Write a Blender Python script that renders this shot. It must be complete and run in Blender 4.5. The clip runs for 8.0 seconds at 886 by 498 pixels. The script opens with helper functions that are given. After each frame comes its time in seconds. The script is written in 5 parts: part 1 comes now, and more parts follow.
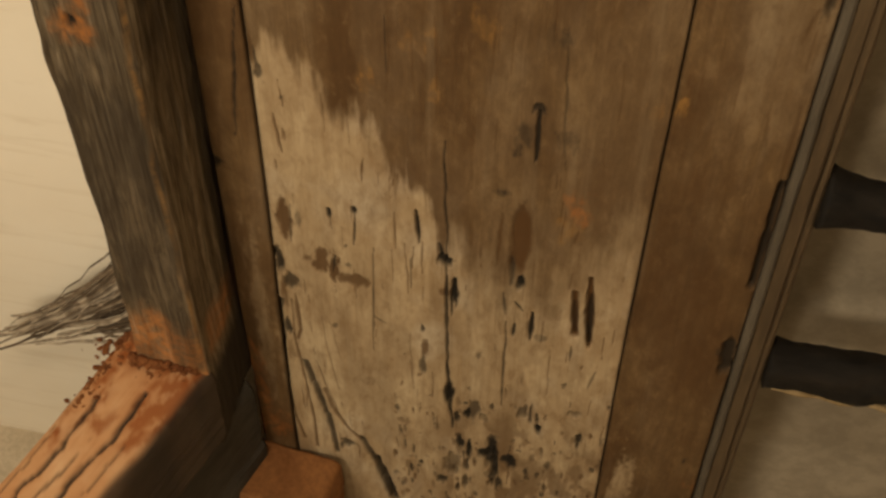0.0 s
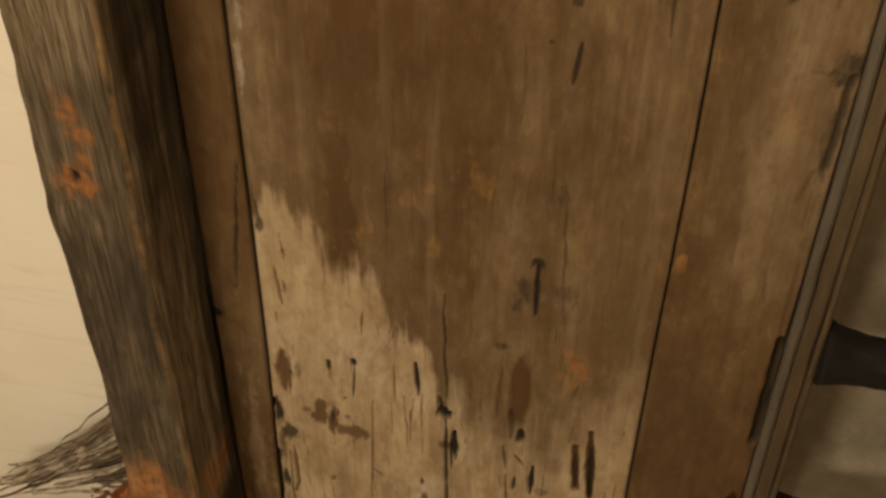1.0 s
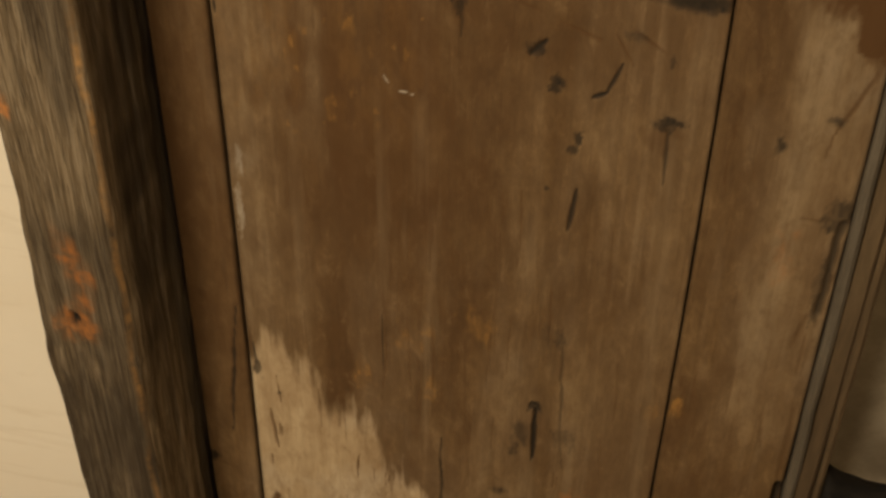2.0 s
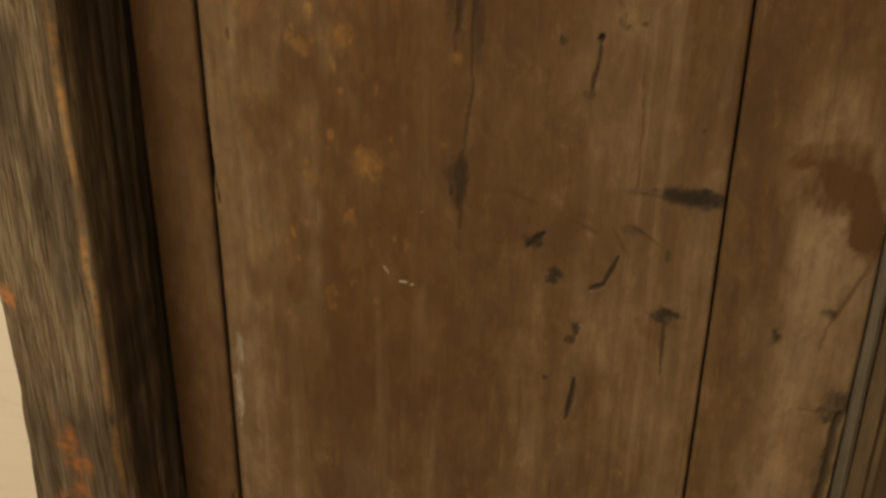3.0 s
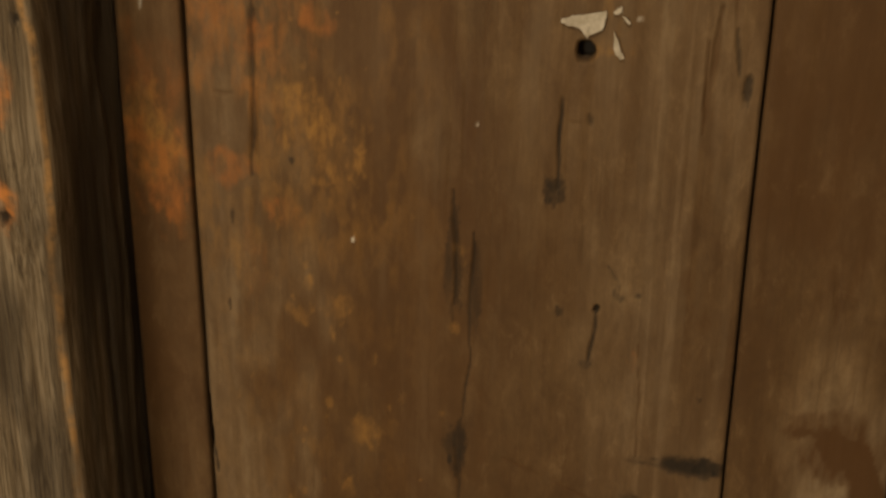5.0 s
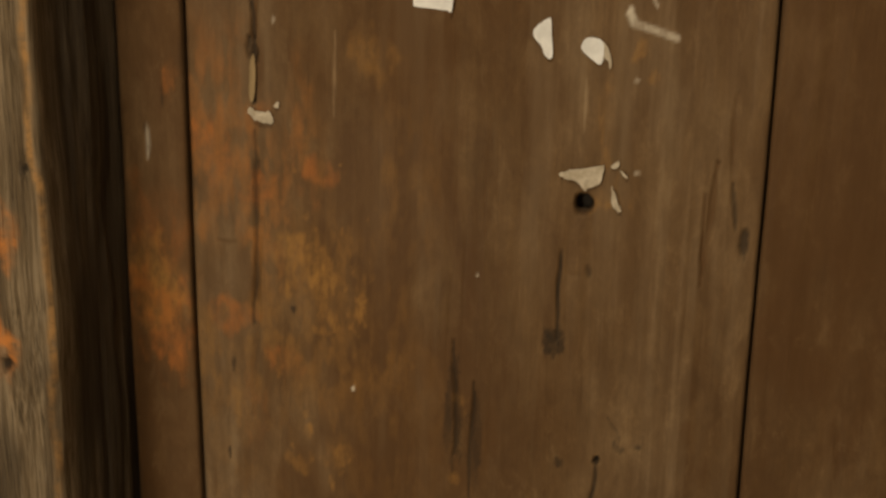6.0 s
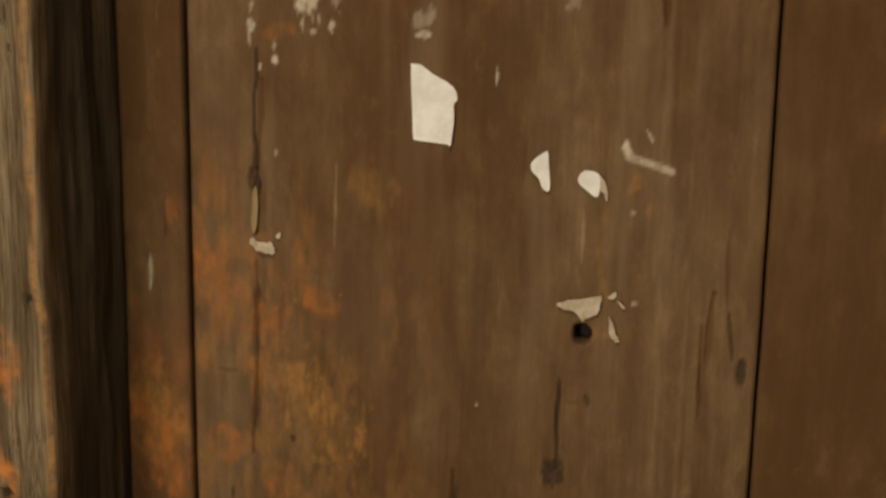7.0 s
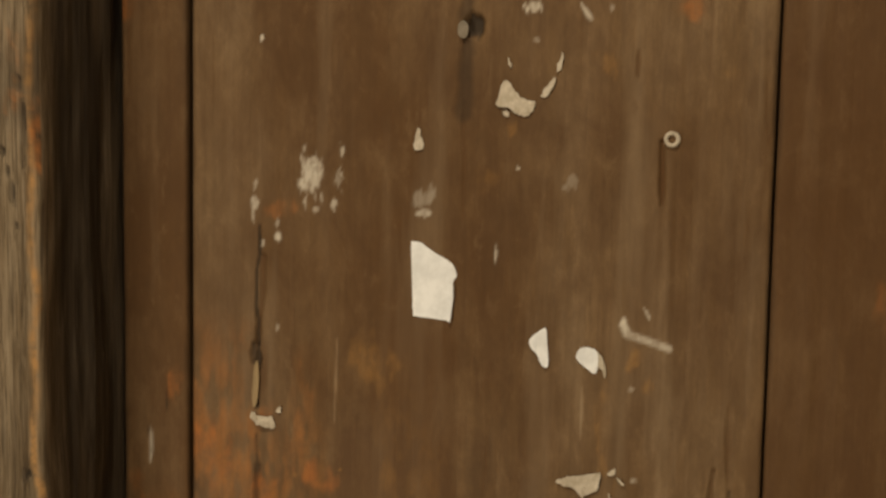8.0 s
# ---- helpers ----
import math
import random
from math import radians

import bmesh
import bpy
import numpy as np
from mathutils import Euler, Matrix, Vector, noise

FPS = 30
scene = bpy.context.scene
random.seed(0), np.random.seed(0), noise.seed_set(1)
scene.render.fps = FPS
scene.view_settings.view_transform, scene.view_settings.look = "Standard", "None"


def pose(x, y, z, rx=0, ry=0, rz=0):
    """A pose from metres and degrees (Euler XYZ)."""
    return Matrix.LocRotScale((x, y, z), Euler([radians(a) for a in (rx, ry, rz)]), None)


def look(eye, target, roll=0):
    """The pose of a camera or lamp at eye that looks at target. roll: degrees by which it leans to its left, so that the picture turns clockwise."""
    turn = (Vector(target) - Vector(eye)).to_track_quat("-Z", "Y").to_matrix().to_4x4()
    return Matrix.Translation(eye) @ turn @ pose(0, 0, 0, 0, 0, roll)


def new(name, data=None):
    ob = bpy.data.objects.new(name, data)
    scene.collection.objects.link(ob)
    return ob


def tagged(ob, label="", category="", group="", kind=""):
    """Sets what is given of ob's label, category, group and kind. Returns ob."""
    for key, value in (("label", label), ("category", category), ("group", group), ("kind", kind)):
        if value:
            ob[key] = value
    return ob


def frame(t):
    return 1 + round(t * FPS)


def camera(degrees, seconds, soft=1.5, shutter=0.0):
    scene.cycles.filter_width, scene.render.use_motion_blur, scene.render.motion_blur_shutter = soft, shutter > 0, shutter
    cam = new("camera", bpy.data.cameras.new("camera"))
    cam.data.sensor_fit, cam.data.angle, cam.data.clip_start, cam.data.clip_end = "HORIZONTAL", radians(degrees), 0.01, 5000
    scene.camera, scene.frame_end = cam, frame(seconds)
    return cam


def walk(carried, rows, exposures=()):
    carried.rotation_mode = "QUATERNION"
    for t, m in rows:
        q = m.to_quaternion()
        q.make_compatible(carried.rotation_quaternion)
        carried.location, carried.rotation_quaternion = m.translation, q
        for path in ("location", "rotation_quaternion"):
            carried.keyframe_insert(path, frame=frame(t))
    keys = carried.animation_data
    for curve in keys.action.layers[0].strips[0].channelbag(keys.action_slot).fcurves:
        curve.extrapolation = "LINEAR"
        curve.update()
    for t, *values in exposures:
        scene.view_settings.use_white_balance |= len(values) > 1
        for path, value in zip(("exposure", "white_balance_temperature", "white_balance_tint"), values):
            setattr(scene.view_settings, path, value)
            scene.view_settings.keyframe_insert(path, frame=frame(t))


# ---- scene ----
cam = camera(34.6, 8.0, soft=2.8)
PATH = [
    (0, (0.18, -0.279, 1.723), (-0.066, 0.922, 0.142), 0.6),
    (0.5, (0.182, -0.276, 1.726), (-0.084, 0.998, 0.208), 0.5),
    (1, (0.184, -0.271, 1.734), (-0.102, 1.074, 0.282), 0.6),
    (1.2, (0.185, -0.272, 1.736), (-0.107, 1.100, 0.312), 0.6),
    (2.3, (0.191, -0.280, 1.745), (-0.140, 1.242, 0.486), 0.7),
    (2.5, (0.192, -0.281, 1.747), (-0.146, 1.268, 0.527), 0.6),
    (3, (0.19, -0.282, 1.759), (-0.162, 1.343, 0.647), 0.9),
    (3.5, (0.191, -0.284, 1.762), (-0.174, 1.391, 0.732), 0.9),
    (4, (0.192, -0.286, 1.764), (-0.184, 1.428, 0.803), 0.9),
    (4.5, (0.193, -0.284, 1.771), (-0.194, 1.468, 0.888), 0.8),
    (4.7, (0.195, -0.285, 1.772), (-0.198, 1.481, 0.929), 0.7),
    (5.8, (0.206, -0.290, 1.776), (-0.228, 1.551, 1.117), 0.9),
    (6, (0.208, -0.291, 1.777), (-0.233, 1.564, 1.174), 0.9),
    (6.5, (0.211, -0.291, 1.787), (-0.242, 1.582, 1.25), 0.9),
    (7, (0.212, -0.297, 1.787), (-0.246, 1.599, 1.344), 0.9),
    (7.5, (0.212, -0.3, 1.797), (-0.249, 1.613, 1.438), 1.0),
    (8, (0.219, -0.303, 1.801), (-0.262, 1.625, 1.575), 1.0),
]
EXPOSURES = [(0, 0.0, 6500, 10), (1.2, -0.03, 6500, 10), (2.5, -0.16, 6500, 10), (4.5, -0.41, 6500, 10), (6.0, -0.44, 6450, 10), (8, -0.23, 6100, 10)]
walk(cam, [(t, look(eye, target, roll)) for t, eye, target, roll in PATH], EXPOSURES)

# ---------------------------------------------------------------- light
world = bpy.data.worlds.new("world")
scene.world = world
world.use_nodes = True
bg = world.node_tree.nodes["Background"]
bg.inputs[0].default_value = (1.0, 0.78, 0.52, 1)
bg.inputs[1].default_value = 0.03


def area_lamp(name, eye, target, size, watts, colour):
    data = bpy.data.lights.new(name, "AREA")
    data.shape, data.size, data.energy, data.color = "DISK", size, watts, colour
    ob = new(name, data)
    ob.matrix_world = look(eye, target)
    return ob


area_lamp("side_lamp_light", (-0.62, -1.05, 1.35), (-0.30, 0.6, 0.70), 0.50, 17, (1.0, 0.83, 0.58))
area_lamp("ceiling_lamp_light", (-0.05, -0.42, 2.90), (-0.05, 0.5, 0.4), 0.16, 19, (1.0, 0.81, 0.55))

# ---------------------------------------------------------------- materials


class Nodes:
    """Short hand for building one node material."""

    def __init__(self, name):
        self.mat = bpy.data.materials.new(name)
        self.mat.use_nodes = True
        self.tree = self.mat.node_tree
        self.bsdf = self.tree.nodes["Principled BSDF"]
        self.coord = self.tree.nodes.new("ShaderNodeTexCoord").outputs["Object"]

    def put(self, socket, value):
        if isinstance(value, bpy.types.NodeSocket):
            self.tree.links.new(value, socket)
        elif isinstance(value, tuple) and len(value) == 3 and socket.type == "RGBA":
            socket.default_value = (*value, 1)
        else:
            socket.default_value = value

    def stretch(self, sx, sy, sz):
        n = self.tree.nodes.new("ShaderNodeMapping")
        self.put(n.inputs["Vector"], self.coord)
        n.inputs["Scale"].default_value = (sx, sy, sz)
        return n.outputs[0]

    def noise(self, vector, scale=1.0, detail=4.0, rough=0.6, distort=0.0):
        n = self.tree.nodes.new("ShaderNodeTexNoise")
        self.put(n.inputs["Vector"], vector)
        n.inputs["Scale"].default_value, n.inputs["Detail"].default_value = scale, detail
        n.inputs["Roughness"].default_value, n.inputs["Distortion"].default_value = rough, distort
        return n.outputs["Fac"]

    def ramp(self, fac, *stops):
        n = self.tree.nodes.new("ShaderNodeValToRGB")
        e = n.color_ramp.elements
        while len(e) < len(stops):
            e.new(0.5)
        for el, (p, c) in zip(e, stops):
            el.position = p
            el.color = (*c, 1) if isinstance(c, tuple) else (c, c, c, 1)
        self.put(n.inputs[0], fac)
        return n.outputs[0]

    def mix(self, fac, a, b, mode="MIX"):
        n = self.tree.nodes.new("ShaderNodeMix")
        n.data_type, n.blend_type = "RGBA", mode
        self.put(n.inputs[0], fac)
        self.put(n.inputs[6], a)
        self.put(n.inputs[7], b)
        return n.outputs[2]

    def math(self, op, a, b=0.0, c=0.0):
        n = self.tree.nodes.new("ShaderNodeMath")
        n.operation = op
        for s, v in zip(n.inputs, (a, b, c)):
            self.put(s, v)
        return n.outputs[0]

    def mask(self, name):
        n = self.tree.nodes.new("ShaderNodeAttribute")
        n.attribute_name = name
        return n.outputs["Fac"]

    def chance(self):
        return self.tree.nodes.new("ShaderNodeObjectInfo").outputs["Random"]

    def done(self, colour, rough=0.8, height=None, bump=0.3, depth=0.002, specular=0.3):
        self.put(self.bsdf.inputs["Base Color"], colour)
        self.put(self.bsdf.inputs["Roughness"], rough)
        self.bsdf.inputs["Specular IOR Level"].default_value = specular
        if height is not None:
            n = self.tree.nodes.new("ShaderNodeBump")
            n.inputs["Strength"].default_value, n.inputs["Distance"].default_value = bump, depth
            self.put(n.inputs["Height"], height)
            self.put(self.bsdf.inputs["Normal"], n.outputs[0])
        return self.mat


def board_wood():
    """Old planed board: brown patina, pale worn wood, rust, ochre, dark stains and whitewash in masks of their own."""
    m = Nodes("old_board_wood")
    fibre = m.noise(m.stretch(300, 60, 11), 1, 5, 0.65)
    band = m.noise(m.stretch(22, 12, 1.6), 1, 5, 0.65, 0.6)
    cloud = m.noise(m.stretch(7, 7, 5), 1, 4, 0.6)
    base = m.ramp(band, (0.30, (0.112, 0.064, 0.026)), (0.52, (0.170, 0.104, 0.046)), (0.75, (0.230, 0.153, 0.080)))
    base = m.mix(m.ramp(cloud, (0.38, 0.0), (0.66, 0.85)), base, (0.092, 0.047, 0.017))
    base = m.mix(m.ramp(fibre, (0.3, 0.30), (0.5, 0.0)), base, (0.06, 0.033, 0.015))
    blot = m.noise(m.stretch(26, 26, 13), 1, 6, 0.7, 0.5)
    base = m.mix(m.ramp(blot, (0.42, 0.0), (0.66, 0.72)), base, (0.080, 0.042, 0.017))
    base = m.mix(m.ramp(blot, (0.28, 0.35), (0.42, 0.0)), base, (0.25, 0.165, 0.085))
    grit = m.noise(m.stretch(75, 75, 30), 1, 6, 0.75, 0.3)
    base = m.mix(m.ramp(grit, (0.44, 0.0), (0.64, 0.42)), base, (0.065, 0.036, 0.015))
    base = m.mix(m.ramp(grit, (0.30, 0.30), (0.44, 0.0)), base, (0.28, 0.19, 0.10))
    grey = m.ramp(m.noise(m.stretch(30, 30, 2.2), 1, 4, 0.6), (0.55, 0.0), (0.72, 0.45))
    base = m.mix(grey, base, (0.26, 0.19, 0.115))
    pale = m.ramp(band, (0.25, (0.33, 0.235, 0.135)), (0.5, (0.46, 0.35, 0.22)), (0.75, (0.56, 0.45, 0.30)))
    pale = m.mix(m.ramp(fibre, (0.28, 0.40), (0.5, 0.0)), pale, (0.22, 0.14, 0.07))
    pale = m.mix(m.ramp(m.noise(m.stretch(16, 16, 9), 1, 5, 0.65), (0.45, 0.0), (0.68, 0.65)), pale, (0.30, 0.205, 0.115))
    pale = m.mix(m.ramp(m.noise(m.stretch(11, 11, 7), 1, 4, 0.6), (0.55, 0.0), (0.7, 0.5)), pale, (0.55, 0.47, 0.36))
    pale = m.mix(m.ramp(grit, (0.46, 0.0), (0.66, 0.60)), pale, (0.24, 0.155, 0.08))
    col = m.mix(m.mask("pale"), base, pale)
    col = m.mix(m.mask("brown"), col, (0.088, 0.042, 0.014))
    fleck = m.ramp(m.noise(m.stretch(90, 90, 40), 1, 5, 0.7), (0.38, 0.25), (0.62, 1.0))
    col = m.mix(m.math("MULTIPLY", m.mask("ochre"), m.math("MULTIPLY", fleck, 0.85)), col, (0.40, 0.205, 0.050))
    col = m.mix(m.math("MULTIPLY", m.mask("rust"), m.math("MULTIPLY", fleck, 0.85)), col, (0.38, 0.135, 0.030))
    col = m.mix(m.mask("dark"), col, (0.018, 0.014, 0.010))
    col = m.mix(m.math("MULTIPLY", m.mask("white"), m.ramp(fleck, (0.2, 0.5), (0.6, 1.0))), col, (0.62, 0.57, 0.48))
    return m.done(col, m.ramp(cloud, (0.3, 0.62), (0.7, 0.85)), fibre, 0.35, 0.0012, 0.22)


def post_wood():
    """Weathered post: grey ridged grain with brown and rust-red wear."""
    m = Nodes("weathered_post_wood")
    fibre = m.noise(m.stretch(430, 16, 430), 1, 5, 0.7)
    band = m.noise(m.stretch(150, 5, 150), 1, 5, 0.65)
    cloud = m.noise(m.stretch(9, 6, 9), 1, 4, 0.6)
    col = m.ramp(band, (0.32, (0.075, 0.052, 0.028)), (0.5, (0.165, 0.122, 0.074)), (0.68, (0.31, 0.245, 0.165)))
    col = m.mix(m.ramp(fibre, (0.36, 0.75), (0.52, 0.0)), col, (0.045, 0.031, 0.018))
    hair = m.noise(m.stretch(1000, 22, 1000), 1, 3, 0.6)
    col = m.mix(m.ramp(hair, (0.50, 0.0), (0.66, 0.45)), col, (0.33, 0.27, 0.195))
    col = m.mix(m.ramp(hair, (0.32, 0.7), (0.44, 0.0)), col, (0.038, 0.027, 0.016))
    col = m.mix(m.ramp(cloud, (0.46, 0.0), (0.72, 0.45)), col, (0.062, 0.042, 0.022))
    fleck = m.ramp(m.noise(m.stretch(90, 90, 40), 1, 5, 0.7), (0.36, 0.2), (0.6, 1.0))
    col = m.mix(m.math("MULTIPLY", m.mask("ochre"), fleck), col, (0.40, 0.225, 0.085))
    col = m.mix(m.math("MULTIPLY", m.mask("rust"), fleck), col, (0.56, 0.215, 0.055))
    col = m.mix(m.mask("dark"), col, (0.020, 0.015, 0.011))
    return m.done(col, 0.85, fibre, 0.6, 0.0014, 0.15)


def beam_wood():
    m = Nodes("red_beam_wood")
    fibre = m.noise(m.stretch(90, 5, 90), 1, 5, 0.65)
    cloud = m.noise(m.stretch(14, 8, 14), 1, 4, 0.6)
    col = m.ramp(cloud, (0.3, (0.42, 0.19, 0.078)), (0.5, (0.54, 0.30, 0.15)), (0.7, (0.64, 0.42, 0.25)))
    col = m.mix(m.ramp(fibre, (0.3, 0.28), (0.46, 0.0)), col, (0.30, 0.13, 0.055))
    col = m.mix(m.mask("rust"), col, (0.27, 0.085, 0.022))
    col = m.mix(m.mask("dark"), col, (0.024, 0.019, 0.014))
    return m.done(col, 0.8, fibre, 0.4, 0.002, 0.25)


def speckled(name, a, b, scale=20, rough=0.85, bump=0.5, depth=0.003, stretch=(1, 1, 1)):
    m = Nodes(name)
    v = m.stretch(*stretch)
    big = m.noise(v, scale, 5, 0.65)
    fine = m.noise(v, scale * 9, 4, 0.7)
    col = m.ramp(big, (0.32, a), (0.68, b))
    col = m.mix(m.ramp(fine, (0.4, 0.3), (0.6, 0.0)), col, tuple(0.5 * c for c in a))
    return m.done(col, rough, m.mix(0.4, big, fine), bump, depth, 0.25)


def wall_plaster():
    """Cream limewash with faint trowel ripples."""
    m = Nodes("cream_limewash")
    big = m.noise(m.stretch(2.2, 2.2, 3), 1, 5, 0.6)
    ripple = m.noise(m.stretch(3, 3, 30), 1, 5, 0.65, 1.5)
    fine = m.noise(m.stretch(60, 60, 60), 1, 5, 0.7)
    col = m.ramp(big, (0.3, (0.80, 0.73, 0.61)), (0.7, (0.87, 0.82, 0.72)))
    col = m.mix(m.ramp(ripple, (0.34, 0.20), (0.46, 0.0)), col, (0.55, 0.45, 0.32))
    col = m.mix(m.ramp(fine, (0.22, 0.6), (0.3, 0.0)), col, (0.36, 0.26, 0.15))
    return m.done(col, 0.9, m.mix(0.3, ripple, fine), 0.25, 0.004, 0.2)


WOOD, POST, BEAM = board_wood(), post_wood(), beam_wood()
PLASTER = wall_plaster()
# limewash toned down so the recess wall reads as shaded
SHADED_PLASTER = speckled("shaded_limewash", (0.27, 0.23, 0.175), (0.36, 0.31, 0.24), 4, 0.9, 0.25, 0.004)
CLAY = speckled("rust_red_clay", (0.11, 0.034, 0.011), (0.28, 0.11, 0.038), 60, 0.95, 0.9, 0.004)
SLEEPER = speckled("dark_grey_timber", (0.030, 0.026, 0.021), (0.075, 0.066, 0.054), 22, 0.75, 0.5, 0.003, (1, 0.3, 1))
BARK = speckled("charred_bark", (0.004, 0.0034, 0.003), (0.019, 0.014, 0.010), 40, 0.75, 0.8, 0.004, (0.3, 1, 1))
BATTEN = speckled("greyed_batten_wood", (0.07, 0.045, 0.024), (0.13, 0.09, 0.05), 25, 0.7, 0.4, 0.002, (1, 1, 0.12))


def twig_bark():
    """Dry twigs, each of its own tone from dark bark to bleached straw."""
    m = Nodes("dry_twigs")
    tone = m.ramp(m.chance(), (0.0, (0.085, 0.060, 0.040)), (0.45, (0.23, 0.175, 0.12)), (1.0, (0.58, 0.50, 0.40)))
    patch = m.noise(m.stretch(60, 60, 60), 1, 4, 0.6)
    tone = m.mix(m.ramp(patch, (0.42, 0.55), (0.60, 0.0)), tone, (0.06, 0.042, 0.028))
    return m.done(tone, 0.75, patch, 0.3, 0.001, 0.3)


STRAW = twig_bark()
PAPER = speckled("white_paper", (0.83, 0.85, 0.87), (0.87, 0.89, 0.91), 6, 0.7, 0.03, 0.0004)
LIME = speckled("lime_remains", (0.40, 0.34, 0.25), (0.68, 0.62, 0.52), 160, 0.9, 0.5, 0.001)
EDGING = speckled("grey_edging", (0.085, 0.070, 0.052), (0.145, 0.123, 0.095), 25, 0.6, 0.3, 0.002, (1, 1, 0.12))
CHOCK = speckled("orange_block_wood", (0.17, 0.065, 0.020), (0.33, 0.145, 0.050), 16, 0.8, 0.5, 0.003)
FLOOR = speckled("sanded_floor", (0.50, 0.42, 0.31), (0.66, 0.57, 0.44), 12, 0.9, 0.6, 0.01)
CEILING = speckled("ceiling_boards", (0.16, 0.11, 0.065), (0.28, 0.20, 0.13), 8, 0.8, 0.3, 0.003, (1, 0.1, 1))
SPLINT = speckled("bare_split_wood", (0.22, 0.15, 0.07), (0.36, 0.27, 0.15), 40, 0.8, 0.4, 0.001, (1, 1, 0.1))
METAL = speckled("dull_metal", (0.16, 0.135, 0.10), (0.26, 0.22, 0.17), 200, 0.5, 0.2, 0.0005)

# ---------------------------------------------------------------- helpers


def part(name, bm, material, parent=None, label=""):
    me = bpy.data.meshes.new(name)
    bm.to_mesh(me)
    bm.free()
    me.materials.append(material)
    ob = new(name, me)
    ob.parent = parent
    if label:
        ob["label"] = label
    return ob


def lattice(name, P, material, masks=None, parent=None, label="", smooth=True, closed=False):
    """A mesh from a rows x columns x 3 array of points; closed joins the last column to the first."""
    r, c, _ = P.shape
    me = bpy.data.meshes.new(name)
    idx = np.arange(r * c).reshape(r, c)
    if closed:
        idx = np.concatenate([idx, idx[:, :1]], 1)
    quads = np.stack([idx[:-1, :-1], idx[:-1, 1:], idx[1:, 1:], idx[1:, :-1]], -1).reshape(-1, 4)
    me.vertices.add(r * c)
    me.vertices.foreach_set("co", P.reshape(-1).astype(np.float32))
    me.loops.add(quads.size)
    me.loops.foreach_set("vertex_index", quads.reshape(-1).astype(np.int32))
    me.polygons.add(len(quads))
    me.polygons.foreach_set("loop_start", np.arange(0, quads.size, 4, dtype=np.int32))
    me.polygons.foreach_set("use_smooth", np.full(len(quads), smooth))
    me.update(calc_edges=True)
    me.validate()
    for key, values in (masks or {}).items():
        me.attributes.new(key, "FLOAT", "POINT").data.foreach_set("value", np.clip(values, 0, 1).reshape(-1).astype(np.float32))
    me.materials.append(material)
    ob = new(name, me)
    ob.parent = parent
    if label:
        ob["label"] = label
    return ob


def grain(X, Z, fx, fz, seed, octaves=3):
    """Smooth value noise from 0 to 1, fx and fz cells a metre."""
    rng = np.random.default_rng(seed)
    total, out, amp = 0.0, 0.0, 1.0
    for _ in range(octaves):
        tab = rng.random((256, 256))
        a, b = X * fx + rng.random() * 90, Z * fz + rng.random() * 90
        i, j = np.floor(a).astype(int), np.floor(b).astype(int)
        u, v = a - i, b - j
        u, v = u * u * (3 - 2 * u), v * v * (3 - 2 * v)
        i, j, i1, j1 = i % 256, j % 256, (i + 1) % 256, (j + 1) % 256
        out = out + amp * ((tab[i, j] * (1 - u) + tab[i1, j] * u) * (1 - v) + (tab[i, j1] * (1 - u) + tab[i1, j1] * u) * v)
        total += amp
        amp, fx, fz = amp * 0.5, fx * 2, fz * 2
    return out / total


def step(a, b, x):
    t = np.clip((x - a) / (b - a), 0, 1)
    return t * t * (3 - 2 * t)


